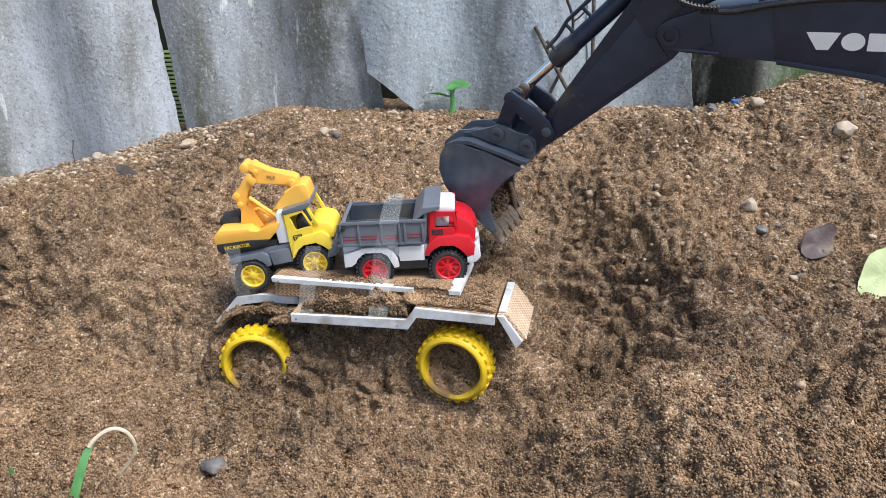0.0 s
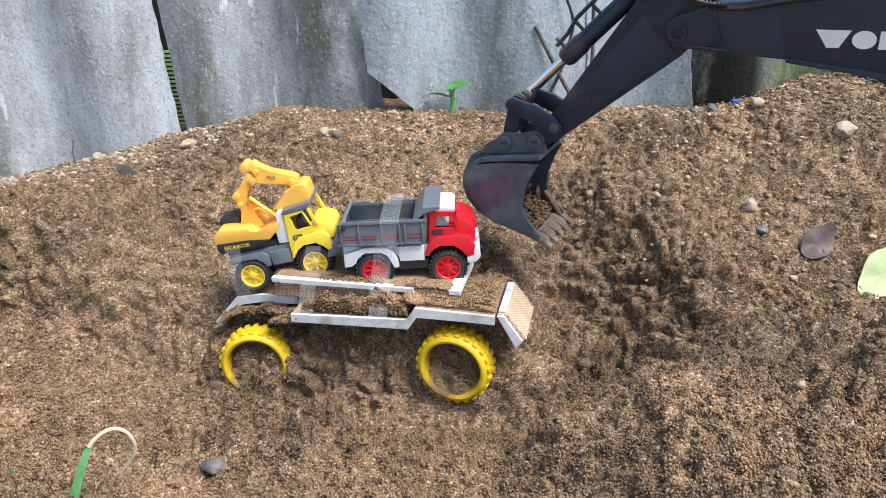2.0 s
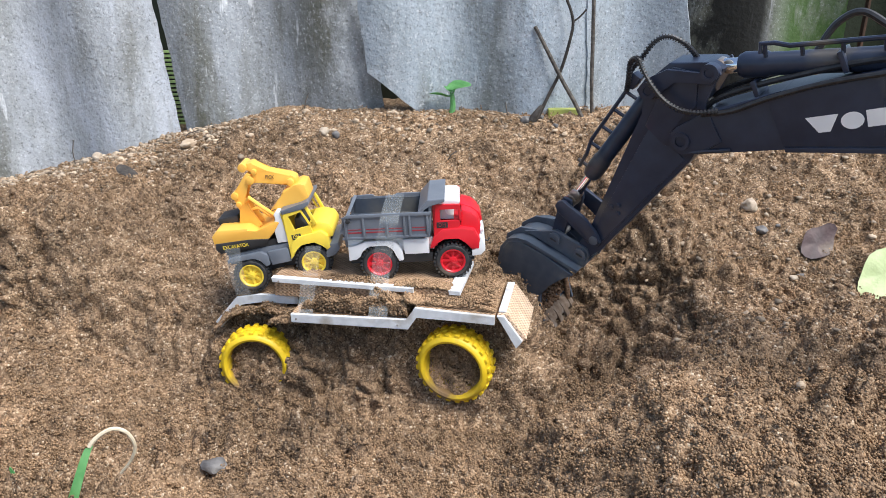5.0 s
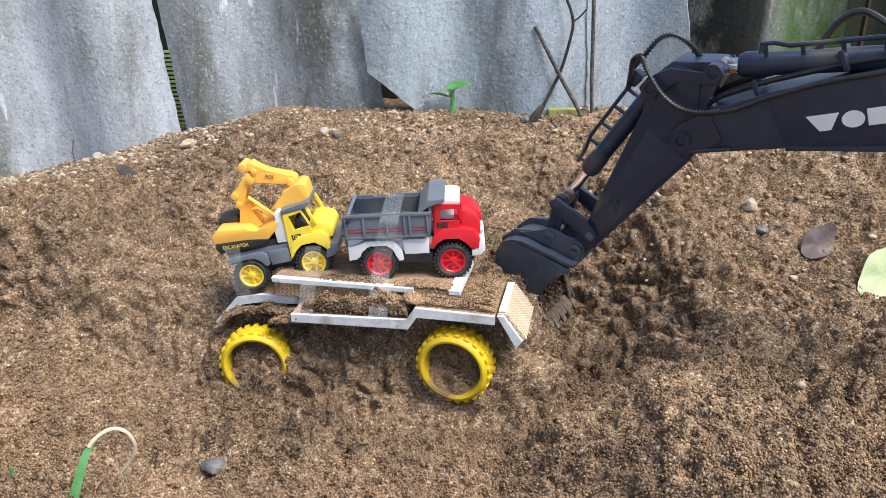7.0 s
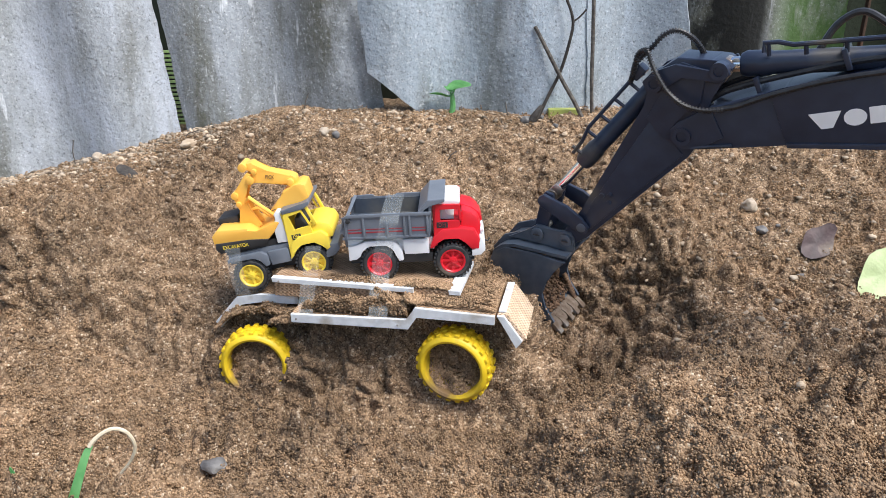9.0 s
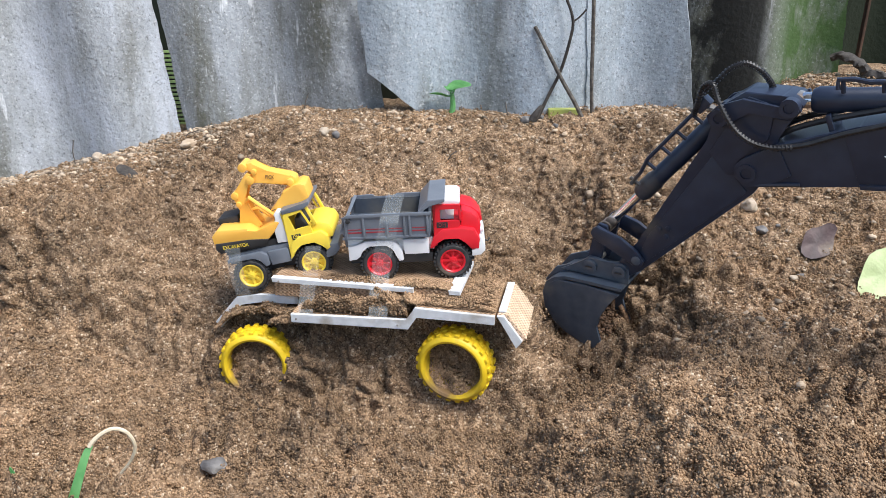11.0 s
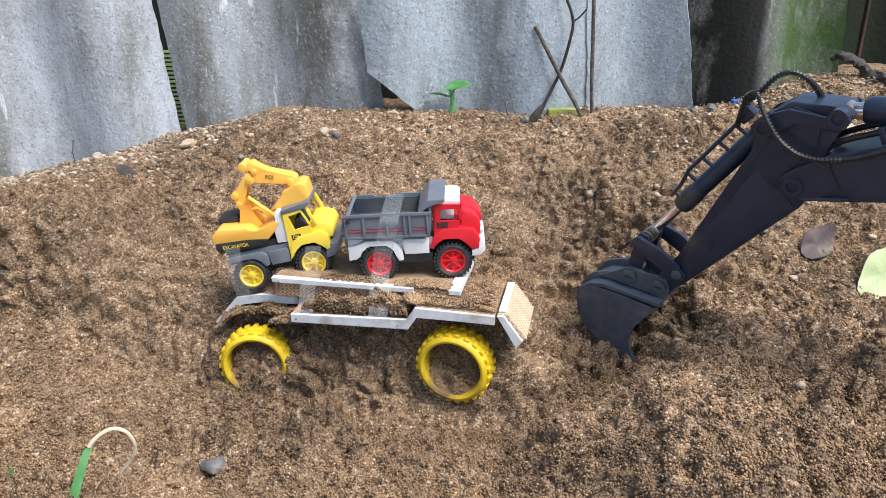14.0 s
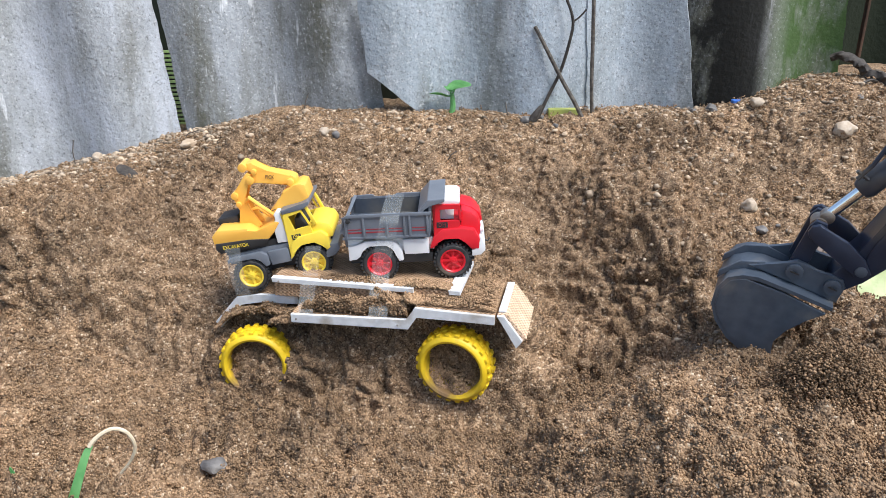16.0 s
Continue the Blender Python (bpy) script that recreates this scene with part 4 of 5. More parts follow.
    for o in t.children:
        if o.name.split(".")[0] in ("lower_arm", "arm_web", "upper_arm", "arm_pin", "scoop"):
            for v in o.data.vertices:
                v.co.z -= 0.11 * max(0.0, v.co.z - 0.050)
        elif "lettering" in o.name and o.matrix_basis.translation.z > 0.07:
            o.matrix_basis = pose(0, 0, -0.11 * (o.matrix_basis.translation.z - 0.050)) @ o.matrix_basis
    return t


def strip(name, pts, w, label):
    """Adhesive tape: a line of points, widened along x."""
    bm = bmesh.new()
    pts = curve_points(pts, 6)
    a = [bm.verts.new((p.x - w / 2, p.y, p.z)) for p in pts]
    b = [bm.verts.new((p.x + w / 2, p.y - w * 0.12, p.z + w * 0.09)) for p in pts]
    fs = [bm.faces.new((a[i], b[i], b[i + 1], a[i + 1])) for i in range(len(pts) - 1)]
    bmesh.ops.recalc_face_normals(bm, faces=fs)
    bmesh.ops.solidify(bm, geom=fs, thickness=0.0002)
    ob = solid(name, bm, TAPE, label, "tape", "strips of tape", smooth=True)
    ob.visible_shadow = False
    return ob


def tapes():
    strip("tape", [(-0.0433, 0.6818, 0.1752), (-0.0440, 0.6779, 0.1803), (-0.0454, 0.6186, 0.1798), (-0.0482, 0.6174, 0.1642), (-0.0528, 0.6185, 0.1427), (-0.0553, 0.6188, 0.1247), (-0.0554, 0.6044, 0.1182), (-0.0552, 0.5911, 0.1068), (-0.0560, 0.5861, 0.0996)], 0.0165, "clear adhesive tape over the tipper")
    strip("tape", [(-0.1151, 0.6338, 0.1466), (-0.1174, 0.6331, 0.1327), (-0.1199, 0.6334, 0.1182), (-0.1193, 0.6190, 0.1153), (-0.1212, 0.6163, 0.1027), (-0.1204, 0.5998, 0.0965)], 0.0140, "clear adhesive tape on the truck wheel")
    strip("tape", [(-0.1899, 0.6430, 0.1407), (-0.1893, 0.6419, 0.1246), (-0.1867, 0.6416, 0.1078), (-0.1842, 0.6430, 0.0945)], 0.0140, "clear adhesive tape at the wagon end")


# ---- working excavator: x out along the arm, y towards the viewer, z up, origin at the elbow pin ----
LEAN = -0.1005
S_T, S_C, S_K, S_A = (-0.0569, 0.0175), (-0.0148, 0.0453), (0.1272, -0.0007), (0.1508, 0.0)
L_AB, L_LINK, L_H = 0.0287, 0.0413, 0.0360
B_Q = (-0.205, -0.009)
DEPTH = -0.034


def excavator():
    ex = thing("excavator", pose(0.2, 0.7, 0.32), "dark grey working model excavator arm with digging bucket", "model excavator")
    P = {}
    # boom
    boom = part("boom", prism(mm((9, 0), (6, 8), (0, 11), (-28, 15.5), (-83, 13), (-148, 4), (-185, -8), (-290, -80), (-270, -130), (-180, -72), (-134, -48), (-71, -29), (-10, -14.6), (6, -9)), DEPTH - 0.002, 0.002, 0.0014), ARM, ex, "dark grey plastic boom")
    part("fork_plate", prism(mm((10, 0), (7, 8), (0, 11.5), (-28, 15.8), (-30, -10), (-9, -14), (6, -9.5)), 0.002, 0.0036, 0.0006), ARM, boom)
    part("pin_collar", lathe([(0.0042, 0.0034), (0.0072, 0.0034), (0.0072, 0.0054), (0.0042, 0.0054)], 24), ARM, boom)
    part("pin", disc(0.0042, 0.0025, 0.0044, 0, 0, 18, 0.0003), ARM, boom, "grey pin head")
    part("side_panel", prism(mm((-72, 12), (-147, 1.5), (-135, -44), (-72, -26)), 0.002, 0.0027, 0.0003), ARM, boom)
    part("lower_flange", prism(mm((-72, -27.5), (-135, -46.5), (-180, -70), (-182, -74), (-135, -50), (-72, -31)), 0.001, 0.0042, 0.0005), ARM, boom)
    part("rib", tube([(-0.003, 0.0025, -0.011), (-0.014, 0.003, -0.013), (-0.034, 0.003, -0.018)], 0.0013, 6), ARM, boom)
    # plain white shapes in place of the maker's name
    def mark(poly):
        part("decal", prism(poly, 0.0028, 0.0032), LETTER, boom, "white decal shape", smooth=False)
    ux, uz = Vector((-0.986, -0.168)), Vector((-0.168, 0.986))
    base = Vector((-0.0890, -0.0222))
    def put(*pts):
        return [tuple(base + ux * (a * 0.00064) + uz * (b * 0.00066)) for a, b in pts]
    mark(put((2, 18), (36, 18), (26, 0), (14, 0)))
    mark(put(*[(49 + 11.5 * math.cos(a * 0.35), 9 + 9.2 * math.sin(a * 0.35)) for a in range(18)]))
    mark(put((63, 18), (82, 18), (82, 0), (63, 0)))
    mark(put((86, 18), (118, 18), (109, 0), (97, 0)))
    mark(put(*[(131 + 11.5 * math.cos(a * 0.35), 9 + 9.2 * math.sin(a * 0.35)) for a in range(18)]))
    for y, dz in ((-0.008, 0.0), (-0.022, 0.003)):
        part("pipe", tube(curve_points([(-0.022, y, 0.018 + dz), (-0.044, y, 0.022 + dz), (-0.090, y, 0.019 + dz), (-0.150, y, 0.010 + dz), (-0.20, y, -0.01)], 6), 0.0022, 8), HOSE, boom, "black hydraulic pipe")
    part("hose", tube(curve_points([(-0.0238, 0.0060, 0.0153), (-0.0455, 0.0045, 0.0108), (-0.0743, 0.0040, 0.0112), (-0.1125, 0.0040, 0.0090), (-0.150, 0.0040, 0.0030)], 10), 0.0020, 8), HOSE, boom, "black hose clipped along the boom")
    for x in (-0.064, -0.125):
        part("pipe_clamp", box(x - 0.0018, x + 0.0018, -0.028, -0.003, 0.010, 0.0255, 0.0006), ARM, boom)
    part("fitting", box(-0.028, -0.021, -0.018, -0.010, 0.013, 0.023, 0.001), STEEL, boom)
    P["boom"] = boom
    # stick
    st = part("stick", prism(mm((-63, 12), (-62, 21), (-57, 27), (-40, 47), (-22, 51), (-9, 51.5), (-6, 45), (6, 37.5), (117, 11), (144, 8), (156, 2), (152, -7), (134, -11), (10, -16), (0, -14), (-19, -5), (-35, 7), (-52, 10)), DEPTH + 0.002, -0.001, 0.0014), ARM, ex, "dark grey plastic stick")
    part("raised_panel", prism(mm((-34.3, 43.1), (-40.1, 42.3), (-47.5, 27.8), (-46.6, 22.6), (-27.5, 8.7), (-13.8, 12.2), (0.5, 11.6), (8, 3), (14, 8), (12, 30), (-10, 36)), -0.001, 0.0008, 0.0006), ARM, st)
    part("side_panel", prism(mm((10, 5), (9, 27), (106, 9), (120, 3), (126, -7), (12, -12)), -0.001, 0.0001, 0.0003), ARM, st)
    for x, z in ((0.0848, 0.0036), (0.0914, -0.0008), (0.0910, 0.0080)):
        part("bolt", disc(0.0024, -0.001, 0.0016, x, z, 12, 0.0006), ARM, st)
    for x, z in (S_T, S_C):
        part("pin_collar", lathe([(0.0038, -0.001), (0.0068, -0.001), (0.0068, 0.0078), (0.0038, 0.0078)], 24, None, (x, 0, z)), ARM, st)
        part("pin", disc(0.0038, -0.001, 0.0070, x, z, 16, 0.0003), ARM, st)
    for y in (-0.034, 0.003):
        part("ear_plate", prism(mm((-52, 22), (-38, 44), (-20, 53), (-9, 53), (-6, 46), (-12, 38), (-34, 34), (-50, 11), (-61, 10), (-64, 18)), y, y + 0.003, 0.0006), ARM, st)
    def hose(pts):
        c = curve_points(pts, 16)
        bm = tube(c, 0.0014, 7)
        part("hose", bm, HOSE, st, "black braided hose")
        wr = bmesh.new()
        for i in range(1, len(c) - 1, 3):
            d = (c[i + 1] - c[i]) * 1.3
            tube([c[i], c[i] + d], 0.0024, 7, wr)
        part("hose_spiral", wr, HOSE, st, kind="stuff")
    hose([(0.0012, -0.006, 0.0607), (-0.0122, -0.004, 0.0675), (-0.0275, -0.004, 0.0672), (-0.0426, -0.006, 0.0673), (-0.0512, -0.010, 0.0623), (-0.0538, -0.014, 0.0511), (-0.0509, -0.020, 0.040), (-0.0459, -0.026, 0.0321), (-0.0418, -0.030, 0.020)])
    hose([(0.0012, -0.002, 0.0600), (-0.0083, 0.0, 0.0643), (-0.0220, 0.004, 0.0705), (-0.0300, 0.008, 0.0670), (-0.0269, 0.010, 0.0586), (-0.0228, 0.012, 0.0449), (-0.0202, 0.012, 0.0304), (-0.0226, 0.012, 0.016), (-0.0296, 0.010, 0.0039), (-0.0392, 0.006, -0.0059)])
    P["stick"] = st
    # bucket: x from the stick pin to the link pin
    bk = thing_part("bucket", ex)
    bk["label"] = "scratched dark grey steel digging bucket"
    prof = [(58, -17), (67, -23), (71, -34), (69, -48), (61, -60), (48, -70), (28, -78), (6, -89)]
    yn, yf = 0.012, DEPTH - 0.016
    side = mm((-4, -18), (29, -15.5), *prof, (3, -86), (14, -72), (18, -58), (14, -44), (6, -30))
    for y0, y1 in ((yn - 0.003, yn), (yf, yf + 0.003)):
        part("side_plate", prism(side, y0, y1, 0.0005), BUCKETM, bk, "scratched dark side plate", smooth=False)
    shell = mm((-6, -11), (29, -11), (50, -11.5), (61, -15), (70, -22), (74, -34), (72, -49), (63.4, -62), (49.5, -72.6), (29, -80.8), (5, -92), (6, -89), (28, -78), (48, -69.8), (60.8, -59.8), (68.6, -48), (70.6, -34), (66.6, -23.2), (58, -17.2), (48, -14.4), (29, -14), (-6, -14))
    part("shell", prism(shell, yf + 0.0005, yn - 0.0005, 0.0), BUCKETM, bk, "curved bucket shell")
    for y in (DEPTH + 0.001, -0.004):
        part("back_rib", prism(mm((24, -7), (50, -4), (66, -11), (77, -26), (76, -33), (69, -21), (50, -11.6), (10, -11.2)), y, y + 0.003, 0.0004), BUCKETM, bk)
    for y0 in (-0.003, DEPTH - 0.001):
        ear = mm((-8, -11.5), (-8, 3), (-4, 8), (3, 8.5), (14, 6), (24, 8.5), (31, 8.5), (36, 4), (42, 0), (52, -6), (60, -10.5), (20, -10))
        part("ear", prism(ear, y0, y0 + 0.004, 0.0008), BUCKETM, bk)
    for x in (0.0, L_AB):
        part("pin_head", lathe([(0.0008, 0.001), (0.0058, 0.001), (0.0064, 0.0018), (0.0064, 0.0036), (0.0036, 0.0044), (0.0008, 0.0036)], 20, None, (x, 0, 0)), BUCKETM, bk, "dark pin head with a slot")
        part("pin_slot", box(x - 0.0034, x + 0.0034, 0.0040, 0.0047, -0.0006, 0.0006), BLACK, bk)
        part("pin_rod", disc(0.003, DEPTH, 0.001, x, 0, 14), STEEL, bk)
    part("lip", prism(mm((12, -85), (3, -91.5), (0, -94), (2, -91)), yf + 0.001, yn - 0.001, 0.0), MUDDY, bk, "worn bright cutting lip")
    for i in range(5):
        y = yf + 0.004 + i * (yn - yf - 0.008) / 4
        part("tooth", prism(mm((9, -86.5), (3, -89), (-4, -95), (-5, -97), (-2, -97), (7, -92.5)), y - 0.0033, y + 0.0033, 0.0006), MUDDY, bk, "muddy steel tooth")
    r = np.random.RandomState(8)
    n = 3000
    q = r.uniform(0, 1, n)
    inner = np.array(mm(*prof))
    idx = q * (len(prof) - 1.01)
    i0 = idx.astype(int)
    f = (idx - i0)[:, None]
    p = inner[i0] * (1 - f) + inner[i0 + 1] * f
    cen = np.array([0.034, -0.046])
    p = p + (cen - p) * (0.05 + 0.22 * r.uniform(0, 1, (n, 1)) ** 2 + 0.10 * (q[:, None] > 0.8))
    xyz = np.stack([p[:, 0], r.uniform(yf + 0.003, yn - 0.003, n), p[:, 1]], -1)
    m = 2000
    q = inner[r.randint(1, len(prof), m)]
    e = r.uniform(0.0, 0.62, (m, 1))
    p = q * (1 - e) + np.array([0.026, -0.050]) * e
    xyz = np.concatenate([xyz, np.stack([p[:, 0], yf + 0.003 + 0.003 * r.uniform(0, 1, m), p[:, 1]], -1)])
    n += m
    soil = blob_mesh("soil", xyz, 0.0011 + 0.0015 * r.uniform(0, 1, n) ** 2, SOIL, 0.9, 13)
    soil.parent = bk
    tagged(soil, "damp soil clinging inside", kind="stuff")
    P["bucket"] = bk
    # linkage
    link = part("link", prism([(0, -0.0065), (0.012, -0.005), (0.031, -0.006), (0.0415, -0.0068), (0.047, -0.004), (0.048, 0.001), (0.045, 0.006), (0.038, 0.0065), (0.022, 0.0095), (0.004, 0.0075), (-0.006, 0.003), (-0.0065, -0.003)], 0.0005, 0.0045, 0.0009), ARM, ex, "dark grey bucket link")
    part("far_plate", prism([(0, -0.0065), (0.012, -0.005), (0.031, -0.006), (0.0415, -0.0068), (0.047, -0.004), (0.048, 0.001), (0.045, 0.006), (0.038, 0.0065), (0.022, 0.0095), (0.004, 0.0075), (-0.006, 0.003), (-0.0065, -0.003)], DEPTH - 0.0045, DEPTH - 0.0005, 0.0009), ARM, link)
    part("pin_head", disc(0.0042, 0.0045, 0.0056, 0, 0, 18, 0.0004), BUCKETM, link)
    part("pin_rod", disc(0.003, DEPTH, 0.001, L_LINK, 0, 14), CHROME, link)
    P["link"] = link
    hl = part("connecting_link", prism([(-0.006, -0.004), (0, -0.0065), (L_H, -0.0062), (L_H + 0.005, 0), (L_H, 0.0062), (0, 0.0065), (-0.006, 0.004)], -0.0075, -0.0035, 0.0008), ARM, ex, "dark grey connecting link")
    part("far_plate", prism([(-0.006, -0.004), (0, -0.0065), (L_H, -0.0062), (L_H + 0.005, 0), (L_H, 0.0062), (0, 0.0065), (-0.006, 0.004)], DEPTH + 0.0035, DEPTH + 0.0075, 0.0008), ARM, hl)
    P["hlink"] = hl
    # cylinders, each along x from its pin; turned profiles about y are laid along x
    along = pose(0, DEPTH / 2, 0, 0, 0, -90)

    def barrel(name, length, r):
        bm = lathe([(0.0005, 0.004), (r * 0.9, 0.004), (r * 0.9, 0.012), (r, 0.014), (r, length - 0.022), (r * 1.12, length - 0.020), (r * 1.16, length - 0.004), (r * 0.95, length), (0.0005, length)], 24)
        bmesh.ops.transform(bm, matrix=along, verts=bm.verts)
        b = part(name, bm, ARM, ex, "dark grey cylinder barrel")
        part("eye", disc(r * 1.05, DEPTH / 2 - 0.006, DEPTH / 2 + 0.006, 0, 0, 18, 0.001), ARM, b)
        return b

    def rod(name, length, r):
        bm = lathe([(0.0003, 0.004), (r, 0.004), (r, length), (0.0003, length)], 20)
        bmesh.ops.transform(bm, matrix=along, verts=bm.verts)
        b = part(name, bm, CHROME, ex, "polished chrome rod")
        part("eye", disc(0.0062, DEPTH / 2 - 0.007, DEPTH / 2 + 0.007, 0, 0, 18, 0.001), STEEL, b)
        part("collar", disc(0.0052, DEPTH / 2 - 0.0052, DEPTH / 2 + 0.0052, 0.008, 0, 18, 0.001), STEEL, b)
        return b

    b = barrel("bucket_cylinder", 0.1065, 0.0076)
    part("guard_rail", tube([(0.004, -0.006, 0.012), (0.010, -0.006, 0.0165), (0.072, -0.006, 0.0165), (0.086, -0.006, 0.0125), (0.100, -0.006, 0.0115)], 0.0017, 8), ARM, b)
    for x in (0.018, 0.037, 0.056, 0.075, 0.096):
        part("rail_post", tube([(x, -0.008, 0.006), (x, -0.006, 0.016)], 0.0016, 6), ARM, b)
    part("hose_block", box(0.000, 0.012, -0.012, -0.002, 0.012, 0.020, 0.001), ARM, b)
    P["bbar"] = b
    P["brod"] = rod("bucket_rod", 0.10, 0.0042)
    LB = 0.157
    c = barrel("stick_cylinder", LB, 0.0086)
    part("guard_rail", tube([(LB - 0.018, -0.006, 0.010), (LB - 0.018, -0.006, 0.017), (LB - 0.028, -0.006, 0.017), (LB - 0.038, -0.006, 0.0145), (LB - 0.11, -0.006, 0.0165)], 0.0018, 8), ARM, c)
    for x in (0.021, 0.046, 0.072, 0.098):
        part("rail_post", tube([(LB - x, -0.008, 0.007), (LB - x, -0.006, 0.016)], 0.0017, 6), ARM, c)
    part("mount", box(LB - 0.128, LB - 0.108, -0.022, -0.004, 0.006, 0.023, 0.002), ARM, c)
    part("hose", tube(curve_points([(LB - 0.052, -0.020, 0.006), (LB - 0.064, -0.024, 0.024), (LB - 0.080, -0.024, 0.031), (LB - 0.098, -0.022, 0.020)], 12), 0.0026, 8), HOSE, c, "black hose loop")
    P["sbar"] = c
    P["srod"] = rod("stick_rod", 0.10, 0.0058)
    ex["label"] = "dark grey working model excavator arm with digging bucket"
    return ex, P


EX, ARMS = excavator()


# ---- small things ----
def leaf_blade(name, rows, mat, label, category, th=0.0003):
    """A blade given as centre points and half widths across x."""
    bm = bmesh.new()
    a, b = [], []
    for (x, y, z), w, tilt in rows:
        a.append(bm.verts.new((x - w, y, z - tilt)))
        b.append(bm.verts.new((x + w, y, z + tilt)))
    fs = [bm.faces.new((a[i], b[i], b[i + 1], a[i + 1])) for i in range(len(rows) - 1)]
    bmesh.ops.recalc_face_normals(bm, faces=fs)
    bmesh.ops.solidify(bm, geom=fs, thickness=th)
    return solid(name, bm, mat, label, category, smooth=True)


def flat_leaf(name, outline, m, mat, label, curl=6.0):
    bm = bmesh.new()
    c = bm.verts.new((0, 0, 0))
    ring = []
    for k in (0.5, 1.0):
        ring.append([bm.verts.new((x * k, y * k, curl * (x * x * 0.6 + y * y) * k * k + 0.0015 * math.sin(9 * k + i))) for i, (x, y) in enumerate(outline)])
    n = len(outline)
    for i in range(n):
        bm.faces.new((c, ring[0][i], ring[0][(i + 1) % n]))
        bm.faces.new((ring[0][i], ring[1][i], ring[1][(i + 1) % n], ring[0][(i + 1) % n]))
    bmesh.ops.recalc_face_normals(bm, faces=bm.faces)
    bmesh.ops.solidify(bm, geom=list(bm.faces), thickness=0.0004)
    return solid(name, bm, mat, label, "leaf", smooth=True, m=m)


def oval(a, b, n=18, tip=0.0):
    return [(a * math.cos(2 * math.pi * i / n) * (1 + tip * (math.cos(2 * math.pi * i / n) > 0.9)), b * math.sin(2 * math.pi * i / n) * (1 + 0.08 * math.sin(5 * i))) for i in range(n)]


def gz(x, y):
    return float(height(x, y))


def seedling(x, y):
    z = gz(x, y)
    s = thing("seedling", pose(x, y, z - 0.003), "fresh green seedling sprouting by the fence", "plant")
    part("stem", tube(curve_points([(0, 0, -0.004), (0.002, 0, 0.012), (0.001, 0, 0.026)], 6), 0.0040, 8, taper=0.7), LEAF, s)
    for ax, az, rz, L in ((0.009, 0.037, 15, 0.016), (-0.014, 0.026, 175, 0.013), (-0.003, 0.033, 100, 0.010)):
        bm = bmesh.new()
        o = oval(L, L * 0.62, 14)
        c = bm.verts.new((0, 0, -0.001))
        ring = [bm.verts.new((px, py, 14 * py * py - 8 * px * px)) for px, py in o]
        for i in range(14):
            bm.faces.new((c, ring[i], ring[(i + 1) % 14]))
        bmesh.ops.solidify(bm, geom=list(bm.faces), thickness=0.0005)
        part("leaf", bm, LEAF, s, m=pose(ax, 0, az, 18, -8, rz))
        part("stalk", tube([(0.001, 0, 0.024), (ax * 0.6, 0, az - 0.002)], 0.0012, 6), LEAF, s)


